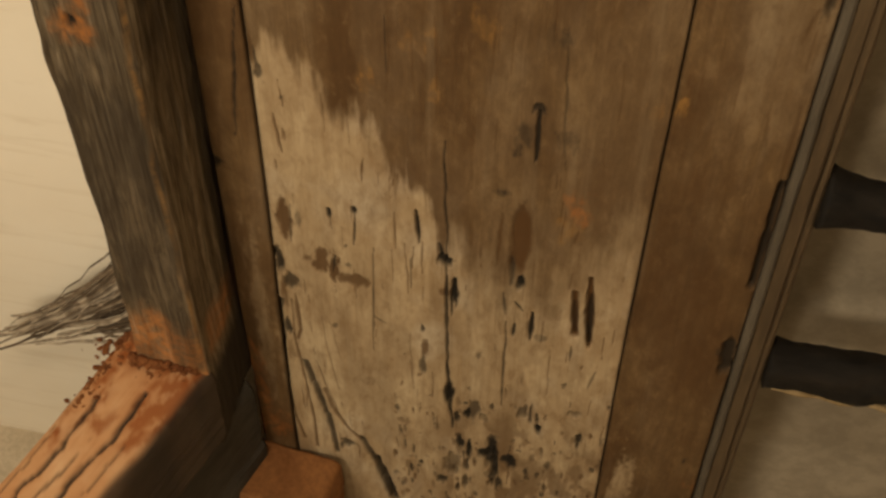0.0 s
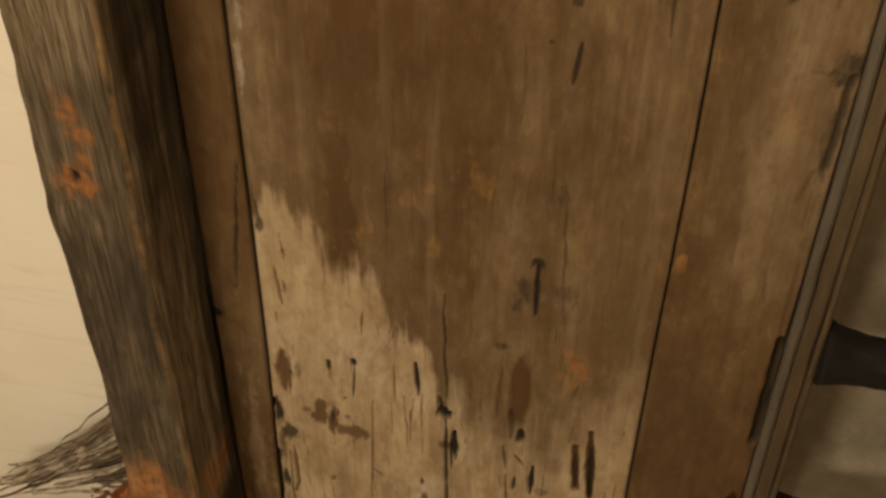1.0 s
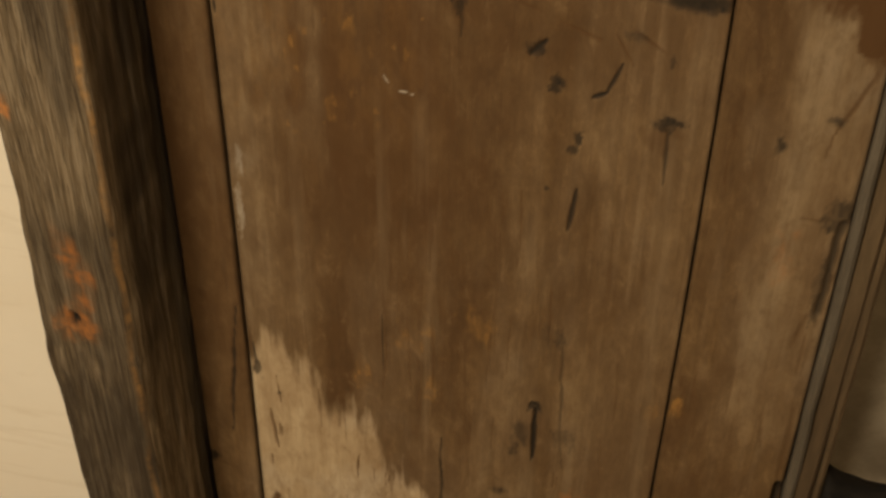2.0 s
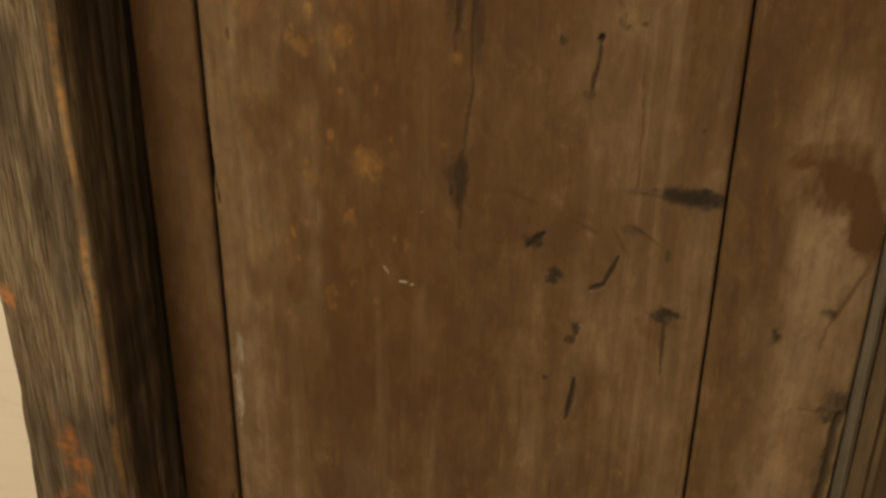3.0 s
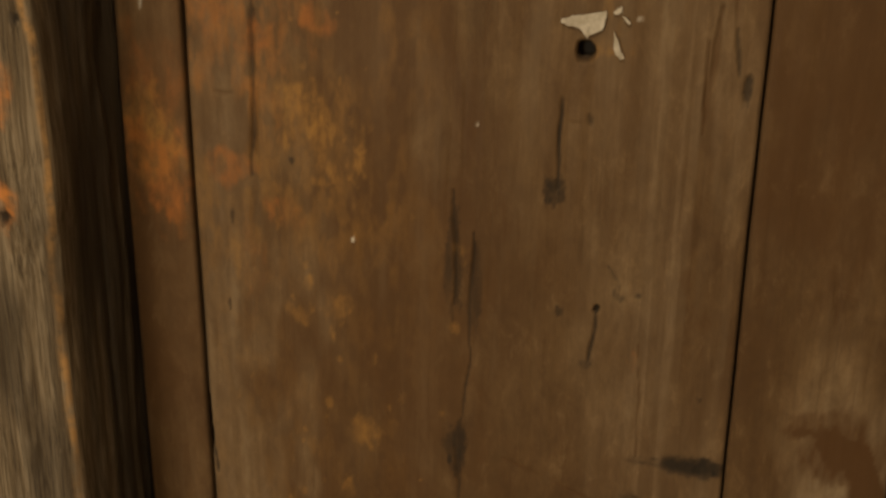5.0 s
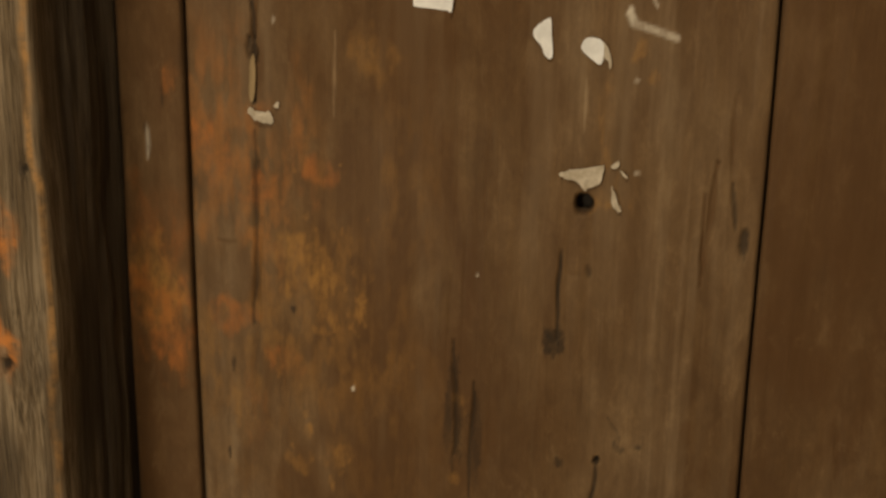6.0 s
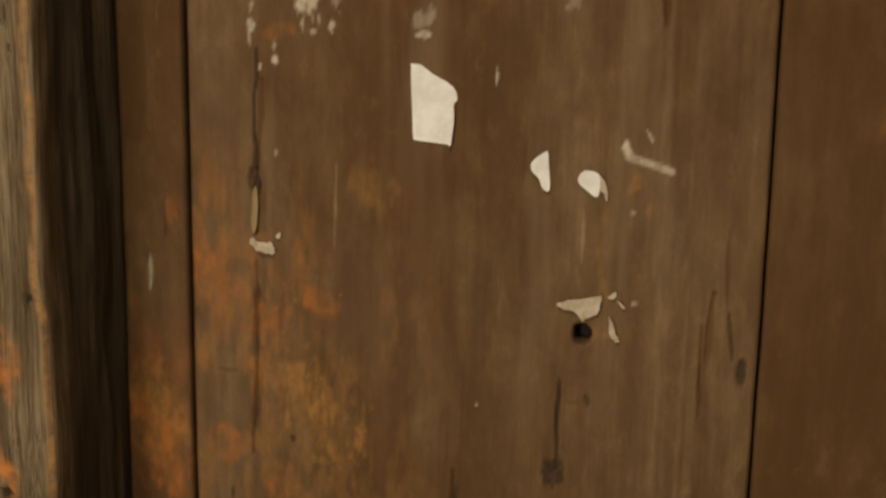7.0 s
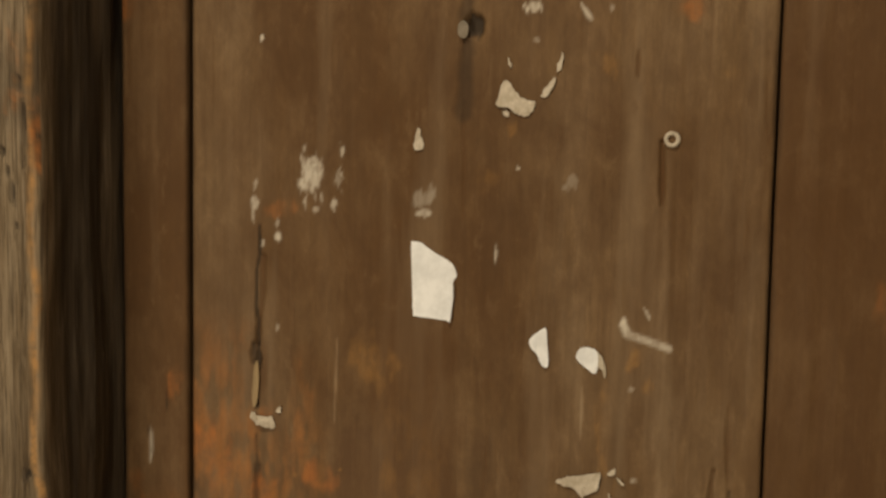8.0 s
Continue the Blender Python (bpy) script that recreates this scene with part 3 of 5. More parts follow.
    f.curve("brown", ((-0.1885, 0.3424), (-0.1919, 0.2429), (-0.1873, 0.1645), (-0.1795, 0.1179)), 0.0022, 0.85, 0.003)
    f.curve("brown", ((-0.1756, 0.3581), (-0.169, 0.2634), (-0.1637, 0.1728), (-0.1639, 0.1019)), 0.002, 0.8, 0.003)
    f.curve("dark", ((-0.1662, 0.3016), (-0.1582, 0.2542), (-0.1452, 0.1862), (-0.1376, 0.097)), 0.0042, 0.85, 0.006)
    f.curve("brown", ((-0.1453, 0.2458), (-0.137, 0.2026), (-0.1228, 0.1667), (-0.1034, 0.1386)), 0.003, 0.8, 0.003)
    f.curve("dark", ((-0.1031, 0.1458), (-0.0884, 0.0977), (-0.0763, 0.0449), (-0.0666, -0.0017)), 0.005, 0.8, 0.006)
    f.curve("brown", ((-0.166, 0.3952), (-0.1662, 0.3668), (-0.171, 0.3479)), 0.0022, 0.85, 0.002)
    f.curve("brown", ((-0.1389, 0.4034), (-0.1364, 0.3353), (-0.1271, 0.2519)), 0.001, 0.5, 0.001)
    f.blob("dark", -0.1227, 0.1243, 0.0091, 0.0147, 0.8, 0.9, 0.004)
    f.blob("brown", -0.0490, 0.2067, 0.0079, 0.0068, 0.6)
    f.blob("brown", -0.0872, 0.2844, 0.0084, 0.0089, 0.5, 1.2)
    f.blob("dark", 0.0182, 0.2371, 0.0035, 0.0105, 0.9, 0.7, 0.004)
    f.blob("dark", 0.0313, 0.2457, 0.0034, 0.0091, 1, 0.7, 0.004)
    f.blob("dark", 0.0393, 0.2576, 0.0068, 0.0234, 0.7, 0.7, 0.004)
    f.blob("dark", 0.0248, 0.1785, 0.0043, 0.0125, 1, 0.7, 0.004)
    f.blob("dark", 0.0358, 0.1658, 0.0036, 0.0197, 1, 0.7, 0.004)
    f.blob("dark", 0.0643, 0.1722, 0.0085, 0.0309, 1, 0.7, 0.004)
    f.blob("dark", 0.0560, 0.1607, 0.0099, 0.0099, 1, 0.7, 0.004)
    f.blob("dark", 0.0691, 0.1384, 0.0043, 0.0363, 1, 0.7, 0.004)
    f.blob("dark", 0.0866, 0.1522, 0.0078, 0.0142, 1, 0.7, 0.004)
    f.blob("dark", 0.0744, 0.0917, 0.0044, 0.0150, 0.9, 0.7, 0.004)
    f.blob("dark", 0.0002, 0.0747, 0.0060, 0.0122, 0.9, 0.7, 0.004)
    f.blob("dark", 0.0316, 0.0794, 0.0030, 0.0182, 0.8, 0.7, 0.004)
    f.blob("dark", 0.0976, 0.2742, 0.0053, 0.0152, 0.6, 0.7, 0.004)
    f.blob("dark", 0.1070, 0.2750, 0.0020, 0.0178, 0.8, 0.7, 0.004)
    f.blob("dark", 0.1184, 0.2438, 0.0040, 0.0117, 1, 0.7, 0.004)
    f.blob("dark", 0.1157, 0.2651, 0.0020, 0.0128, 0.8, 0.7, 0.004)
    f.blob("dark", 0.1683, 0.2354, 0.0033, 0.0144, 0.95, 0.7, 0.004)
    f.blob("dark", 0.0146, 0.1249, 0.0102, 0.0264, 0.5, 0.7, 0.004)
    f.blob("dark", 0.0330, 0.1246, 0.0036, 0.0131, 0.8, 0.7, 0.004)
    f.blob("dark", 0.1576, 0.2928, 0.0065, 0.0062, 0.4, 0.7, 0.004)
    f.blob("dark", 0.0514, 0.2462, 0.0055, 0.0078, 0.5, 0.7, 0.004)
    f.blob("dark", 0.0093, 0.2856, 0.0054, 0.0203, 1, 0.7, 0.004)
    f.blob("dark", 0.0665, 0.1080, 0.0036, 0.0207, 0.9, 0.7, 0.004)
    f.blob("dark", 0.2021, 0.1750, 0.0040, 0.0138, 0.6, 0.8)
    f.blob("ochre", -0.0746, 0.7936, 0.0075, 0.0178, 0.75, 0.9)
    f.blob("ochre", -0.0089, 0.7971, 0.0052, 0.0132, 0.45, 1.1)
    f.blob("rust", 0.1353, 0.6747, 0.0139, 0.0218, 0.7, 1.1)
    f.blob("ochre", 0.1218, 0.6365, 0.0142, 0.0175, 0.35, 1.2)
    f.blob("ochre", -0.0241, 0.8501, 0.0126, 0.0151, 0.35, 1.3)
    f.blob("ochre", 0.0302, 0.8878, 0.0107, 0.0163, 0.35, 1.3)
    f.blob("ochre", 0.1887, 0.8126, 0.0068, 0.0098, 0.5, 1.0)
    f.blob("dark", -0.1752, 0.7863, 0.0044, 0.0090, 0.75, 0.9, 0.001)
    f.line("dark", -0.1779, 0.8181, -0.1765, 0.7897, 0.0016, 0.8, 0.001)
    f.line("brown", -0.1655, 0.7318, -0.1619, 0.6762, 0.0023, 0.8, 0.001, 0.006)
    f.blob("brown", -0.1580, 0.7017, 0.0023, 0.0100, 0.8)
    f.blob("dark", -0.1561, 0.7570, 0.0017, 0.0031, 0.8)
    f.line("brown", -0.1704, 0.6657, -0.1701, 0.6488, 0.0018, 0.6)
    f.line("brown", -0.1802, 0.8316, -0.1812, 0.7960, 0.0022, 0.7)
    f.smear("dark", 0.0094, 1.2155, 0.0070, 0.0230, 0.9, 18)
    f.line("dark", 0.0093, 1.2202, 0.0121, 1.1770, 0.0017, 0.5, 0.001, 0.004)
    f.line("dark", 0.0642, 1.1688, 0.0762, 1.1825, 0.0030, 0.9, 0.002, 0.004)
    f.smear("dark", 0.0690, 1.1745, 0.0075, 0.0070, 0.9, 14)
    f.smear("dark", 0.0858, 1.1459, 0.0060, 0.0090, 1.0, 16)
    f.blob("dark", 0.0851, 1.1437, 0.0030, 0.0041, 0.8, 1.0)
    f.line("dark", 0.1129, 1.1379, 0.1239, 1.1437, 0.0032, 0.95, 0.0015)
    f.line("dark", 0.1227, 1.1425, 0.1323, 1.1702, 0.0026, 0.85, 0.0015, 0.003)
    f.line("brown", 0.1262, 1.1938, 0.1407, 1.1691, 0.0012, 0.6)
    f.line("brown", 0.0463, 1.2149, 0.1142, 1.1882, 0.0021, 0.55, 0.0005, 0.008, False)
    f.line("brown", 0.1314, 1.2042, 0.1664, 1.1804, 0.0016, 0.7, 0.0005, 0.005)
    f.smear("dark", 0.1415, 1.1961, 0.0088, 0.0057, 0.5, 8)
    f.blob("dark", 0.1676, 1.1766, 0.0020, 0.0048, 0.6, 0.8)
    f.smear("dark", 0.1832, 1.2280, 0.0201, 0.0073, 1.0, 30)
    f.blob("dark", 0.1800, 1.2270, 0.0190, 0.0060, 0.9, 0.8, 0.0004, 0.5)
    f.smear("dark", 0.1533, 1.2289, 0.0176, 0.0041, 0.5, 10)
    f.blob("dark", 0.1891, 1.2283, 0.0093, 0.0041, 0.8, 1.0)
    f.smear("dark", 0.1704, 1.1213, 0.0105, 0.0060, 0.95, 16)
    f.smear("brown", 0.1656, 1.1062, 0.0167, 0.0148, 0.5, 9)
    f.line("dark", 0.1708, 1.1177, 0.1726, 1.0666, 0.0021, 0.65, 0.001)
    f.blob("dark", 0.1044, 1.0985, 0.0030, 0.0075, 0.8, 0.7, 0.001)
    f.blob("dark", 0.1020, 1.0872, 0.0052, 0.0038, 0.7, 0.8)
    f.line("dark", 0.1067, 1.0490, 0.1026, 1.0074, 0.0027, 0.85, 0.002)
    f.blob("dark", 0.0824, 1.0474, 0.0022, 0.0028, 0.8)
    f.line("brown", -0.0098, 1.0099, -0.0096, 0.9290, 0.0009, 0.7, 0.0006, 0.003)
    f.line("brown", 0.0641, 1.0412, 0.0643, 0.9570, 0.0009, 0.6, 0.0006, 0.003)
    f.line("brown", 0.0454, 0.9012, 0.0412, 0.8170, 0.0010, 0.5, 0.0006)
    f.line("dark", -0.0539, 0.8797, -0.0533, 0.7946, 0.0008, 0.6, 0.0006)
    f.line("white", -0.0483, 1.1332, -0.0439, 1.1265, 0.0014, 0.5, 0)
    f.line("white", -0.0394, 1.1219, -0.0246, 1.1190, 0.0009, 0.6, 0)
    f.blob("white", -0.1739, 1.0336, 0.0025, 0.0150, 0.35, 1.3)
    f.blob("white", -0.1764, 0.9788, 0.0021, 0.0256, 0.35, 1.3)
    f.blob("ochre", -0.0740, 1.1744, 0.0036, 0.0081, 0.55)
    f.blob("ochre", -0.0906, 1.0959, 0.0037, 0.0111, 0.45, 1.0)
    f.blob("ochre", -0.0616, 1.2248, 0.0077, 0.0095, 0.5, 1.1)
    f.blob("dark", 0.0933, 0.8781, 0.0039, 0.0204, 0.3, 1.0)
    f.line("dark", 0.0051, 1.4229, 0.0074, 1.3360, 0.0020, 0.7, 0.002, 0.005)
    f.line("dark", 0.0211, 1.3935, 0.0196, 1.3374, 0.0018, 0.7, 0.002, 0.005)
    f.line("dark", 0.0194, 1.3462, 0.0151, 1.2355, 0.0009, 0.7, 0.0012, 0.004)
    f.line("dark", 0.0203, 1.3744, 0.0200, 1.3528, 0.0024, 0.6, 0.001)
    f.blob("ochre", 0.0083, 1.3786, 0.0056, 0.0043, 0.6, 1.0)
    f.line("dark", 0.0768, 1.4942, 0.0771, 1.4299, 0.0015, 0.85, 0.002, 0.003)
    f.smear("dark", 0.0741, 1.4284, 0.0070, 0.0095, 0.95, 18)
    f.line("dark", 0.0947, 1.4843, 0.0966, 1.4768, 0.0022, 0.5, 0.001)
    f.line("brown", 0.0773, 1.4771, 0.0940, 1.4766, 0.0011, 0.5)
    f.blob("dark", 0.1072, 1.3448, 0.0023, 0.0030, 0.95, 0.5, 0.003)
    f.line("dark", 0.1077, 1.3436, 0.1030, 1.3033, 0.0023, 0.75, 0.002, 0.003)
    f.blob("dark", 0.1015, 1.3009, 0.0048, 0.0031, 0.6, 0.9)
    f.smear("dark", 0.1222, 1.3590, 0.0042, 0.0085, 0.6, 7)
    f.line("dark", 0.1132, 1.3783, 0.1209, 1.3665, 0.0011, 0.5)
    f.blob("dark", 0.0812, 1.3395, 0.0024, 0.0039, 0.6, 0.8)
    f.blob("dark", 0.1358, 1.3577, 0.0023, 0.0021, 0.6)
    f.blob("brown", 0.1667, 1.3739, 0.0037, 0.0075, 0.5, 0.9)
    f.line("brown", 0.1377, 1.3211, 0.1424, 1.2302, 0.0007, 0.7, 0.0006, 0.003)
    f.blob("brown", 0.1754, 1.3410, 0.0113, 0.0128, 0.35, 1.2)
    f.blob("dark", 0.1826, 1.2833, 0.0015, 0.0022, 0.7)
    f.blob("rust", 0.1345, 1.3052, 0.0027, 0.0062, 0.5, 0.9)
    f.blob("ochre", -0.1004, 1.4558, 0.0161, 0.0225, 0.8, 1.2)
    f.blob("ochre", -0.0666, 1.4426, 0.0088, 0.0185, 0.75, 1.2)
    f.blob("ochre", -0.1157, 1.4785, 0.0180, 0.0140, 0.6, 1.3)
    f.blob("ochre", -0.0870, 1.4284, 0.0202, 0.0104, 0.6, 1.3)
    f.blob("rust", -0.1169, 1.3940, 0.0109, 0.0095, 0.8, 0.7)
    f.blob("rust", -0.1552, 1.4241, 0.0134, 0.0102, 0.65, 1.3)
    f.blob("ochre", -0.1006, 1.3420, 0.0038, 0.0054, 0.9, 0.7)
    f.blob("ochre", -0.0789, 1.3293, 0.0085, 0.0091, 0.6, 1.2)
    f.blob("ochre", -0.1527, 1.3531, 0.0078, 0.0135, 0.4, 1.2)
    f.blob("ochre", -0.0591, 1.2248, 0.0131, 0.0109, 0.6, 1.2)
    f.blob("ochre", -0.0415, 1.2467, 0.0022, 0.0034, 0.6)
    f.blob("ochre", -0.0873, 1.2452, 0.0026, 0.0058, 0.5)
    f.blob("ochre", -0.1038, 1.2084, 0.0081, 0.0101, 0.35, 1.2)
    f.blob("ochre", -0.0732, 1.1725, 0.0041, 0.0093, 0.45)
    f.blob("ochre", -0.1134, 1.3170, 0.0108, 0.0083, 0.4, 1.3)
    f.blob("ochre", 0.0065, 1.3180, 0.0041, 0.0040, 0.5)
    f.blob("rust", -0.1417, 1.3588, 0.0060, 0.0270, 0.25, 1.0)
    f.line("brown", -0.1358, 1.4966, -0.1413, 1.3499, 0.0028, 0.45, 0.001, 0.006, False)
    f.line("brown", -0.1664, 1.4792, -0.1521, 1.4787, 0.0021, 0.6)
    f.blob("dark", -0.1563, 1.3887, 0.0013, 0.0052, 0.6)
    f.line("dark", -0.1622, 1.3227, -0.1619, 1.3121, 0.0011, 0.8, 0.001)
    f.line("dark", -0.1839, 1.2368, -0.1797, 1.1705, 0.0012, 0.9, 0.003, 0.002, False)
    f.blob("white", -0.0668, 1.3786, 0.0012, 0.0017, 0.9)
    f.blob("white", 0.0208, 1.4715, 0.0011, 0.0016, 0.7)
    f.blob("dark", -0.1105, 1.4337, 0.0016, 0.0025, 0.7)
    f.blob("dark", 0.0894, 1.5261, 0.0059, 0.0069, 1, 0.35, 0.012, 0.25)
    f.blob("rust", -0.1693, 1.5550, 0.0159, 0.0170, 0.85, 1.2)
    f.blob("rust", -0.1597, 1.5275, 0.0167, 0.0184, 0.6, 1.3)
    f.blob("rust", -0.1307, 1.5176, 0.0108, 0.0114, 0.85, 1.1)
    f.blob("rust", -0.1037, 1.5359, 0.0162, 0.0112, 0.75, 1.2)
    f.blob("rust", -0.1101, 1.5153, 0.0123, 0.0122, 0.6, 1.3)
    f.blob("ochre", -0.1106, 1.4805, 0.0207, 0.0091, 0.7, 1.2)
    f.blob("ochre", -0.0984, 1.4588, 0.0145, 0.0189, 0.8, 1.2)
    f.blob("ochre", -0.0613, 1.4417, 0.0049, 0.0168, 0.8, 1.0)
    f.blob("ochre", -0.0821, 1.4227, 0.0124, 0.0042, 0.6, 1.1)
    f.blob("ochre", -0.0574, 1.6150, 0.0175, 0.0114, 0.35, 1.3)
    f.line("brown", -0.1330, 1.6843, -0.1359, 1.6238, 0.0028, 0.75, 0.002, 0.005, False)
    f.line("dark", -0.1352, 1.7050, -0.1368, 1.5800, 0.0013, 0.75, 0.0015, 0.005, False)
    f.line("dark", -0.1366, 1.5600, -0.1390, 1.4200, 0.0013, 0.55, 0.001, 0.005, False)
    f.blob("dark", -0.1369, 1.6161, 0.0036, 0.0093, 0.7, 0.8, 0.003)
    f.line("brown", -0.1365, 1.5374, -0.1373, 1.4381, 0.0033, 0.55, 0.001, 0.006, False)
    f.blob("dark", -0.1366, 1.5333, 0.0025, 0.0089, 0.5, 0.9)
    f.line("brown", 0.1746, 1.5614, 0.1688, 1.4850, 0.0025, 0.6, 0.002, 0.006)
    f.line("dark", 0.1851, 1.5473, 0.1882, 1.5175, 0.0018, 0.6, 0.002, 0.004)
    f.blob("dark", 0.1935, 1.5085, 0.0028, 0.0099, 0.75, 0.7, 0.002)
    f.line("brown", 0.1821, 1.6058, 0.1822, 1.5546, 0.0021, 0.5, 0.001, 0.004)
    f.line("brown", 0.1671, 1.5402, 0.1686, 1.4772, 0.0011, 0.8, 0.002)
    f.blob("ochre", 0.1210, 1.6291, 0.0050, 0.0065, 0.75, 0.9)
    f.blob("ochre", 0.1033, 1.5859, 0.0043, 0.0261, 0.35, 1.1)
    f.blob("ochre", 0.1308, 1.6116, 0.0028, 0.0044, 0.6)
    f.line("pale", 0.0886, 1.6144, 0.0885, 1.5736, 0.0009, 0.5, 0)
    f.blob("pale", 0.1424, 1.5959, 0.0106, 0.0593, 0.16, 1.2)
    f.line("pale", -0.0789, 1.6308, -0.0804, 1.5732, 0.0012, 0.4, 0)
    f.blob("white", 0.1240, 1.5499, 0.0018, 0.0015, 0.7)
    f.blob("ochre", 0.1059, 1.5294, 0.0092, 0.0096, 0.45, 1.2)
    f.blob("white", 0.1195, 1.6098, 0.0014, 0.0015, 0.7)
    f.blob("rust", -0.1304, 1.5756, 0.0041, 0.0047, 0.7)
    f.blob("white", -0.0961, 1.7380, 0.0056, 0.0114, 0.8, 1.5)
    f.blob("white", -0.0786, 1.7386, 0.0024, 0.0053, 0.5, 1.3)
    f.blob("white", -0.0944, 1.7176, 0.0024, 0.0019, 0.6)
    f.blob("white", -0.0816, 1.7219, 0.0020, 0.0030, 0.6)
    f.blob("white", -0.1024, 1.7219, 0.0012, 0.0038, 0.5)
    f.blob("white", -0.0768, 1.7575, 0.0016, 0.0041, 0.8)
    f.blob("white", -0.1389, 1.7205, 0.0025, 0.0035, 0.7)
    f.line("white", -0.1405, 1.7185, -0.1397, 1.7070, 0.0012, 0.5, 0)
    f.blob("white", -0.1385, 1.7336, 0.0016, 0.0031, 0.6)
    f.blob("white", -0.1217, 1.6981, 0.0028, 0.0027, 0.9)
    f.blob("white", -0.1327, 1.6930, 0.0016, 0.0027, 0.7)
    f.blob("white", -0.1225, 1.7077, 0.0012, 0.0035, 0.6)
    f.blob("white", -0.1339, 1.8322, 0.0012, 0.0019, 0.9)
    f.blob("white", -0.1222, 1.6360, 0.0012, 0.0020, 0.6)
    f.blob("white", -0.0219, 1.7304, 0.0061, 0.0067, 0.3, 1.4)
    f.blob("white", -0.0186, 1.7186, 0.0046, 0.0019, 0.6)
    f.line("white", 0.1126, 1.6534, 0.1184, 1.6445, 0.0029, 0.8, 0)
    f.line("white", 0.1165, 1.6455, 0.1420, 1.6379, 0.0025, 0.6, 0, 0.01, False)
    f.blob("white", 0.1138, 1.6520, 0.0029, 0.0029, 0.9)
    f.line("white", 0.1268, 1.6633, 0.1306, 1.6562, 0.0011, 0.6, 0)
    f.blob("white", 0.0295, 1.6934, 0.0009, 0.0056, 0.7)
    f.blob("white", 0.0428, 1.7499, 0.0011, 0.0011, 0.8)
    f.blob("white", 0.0772, 1.7430, 0.0044, 0.0043, 0.2, 1.4)
    f.blob("white", 0.0506, 1.8530, 0.0036, 0.0032, 0.8, 1.0)
    f.line("white", 0.0813, 1.8545, 0.0924, 1.8426, 0.0025, 0.85, 0, 0.008)
    f.blob("white", 0.1007, 1.8531, 0.0014, 0.0025, 0.6)
    f.blob("rust", 0.1501, 1.8533, 0.0110, 0.0062, 0.75, 1.0)
    f.blob("white", 0.0529, 1.8323, 0.0018, 0.0014, 0.3)
    f.line("dark", 0.0051, 1.8571, 0.0039, 1.7847, 0.0060, 0.45, 0.001, 0.01, False)
    f.blob("dark", 0.0114, 1.8410, 0.0060, 0.0079, 0.85, 0.7, 0.004)
    f.line("brown", 0.0056, 1.7920, 0.0053, 1.7109, 0.0015, 0.6, 0.001, 0.005)
    f.line("brown", 0.1346, 1.7697, 0.1360, 1.7288, 0.0028, 0.95, 0.003)
    f.line("brown", 0.1178, 1.8259, 0.1177, 1.8083, 0.0018, 0.7, 0.001)
    f.blob("brown", 0.1162, 1.7906, 0.0018, 0.0043, 0.6)
    f.blob("ochre", 0.1775, 1.8127, 0.0041, 0.0035, 0.45)
    f.blob("ochre", 0.0217, 1.7411, 0.0060, 0.0066, 0.35, 1.2)
    f.blob("rust", -0.1185, 1.7194, 0.0097, 0.0054, 0.4, 1.2)
    f.blob("ochre", 0.1003, 1.8186, 0.0071, 0.0064, 0.3, 1.2)
    f.blob("ochre", 0.0378, 1.7745, 0.0030, 0.0044, 0.35)
    f.blob("brown", -0.0438, 1.7725, 0.0231, 0.0448, 0.35, 1.2)
    f.blob("brown", -0.0175, 1.8135, 0.0227, 0.0440, 0.35, 1.2)


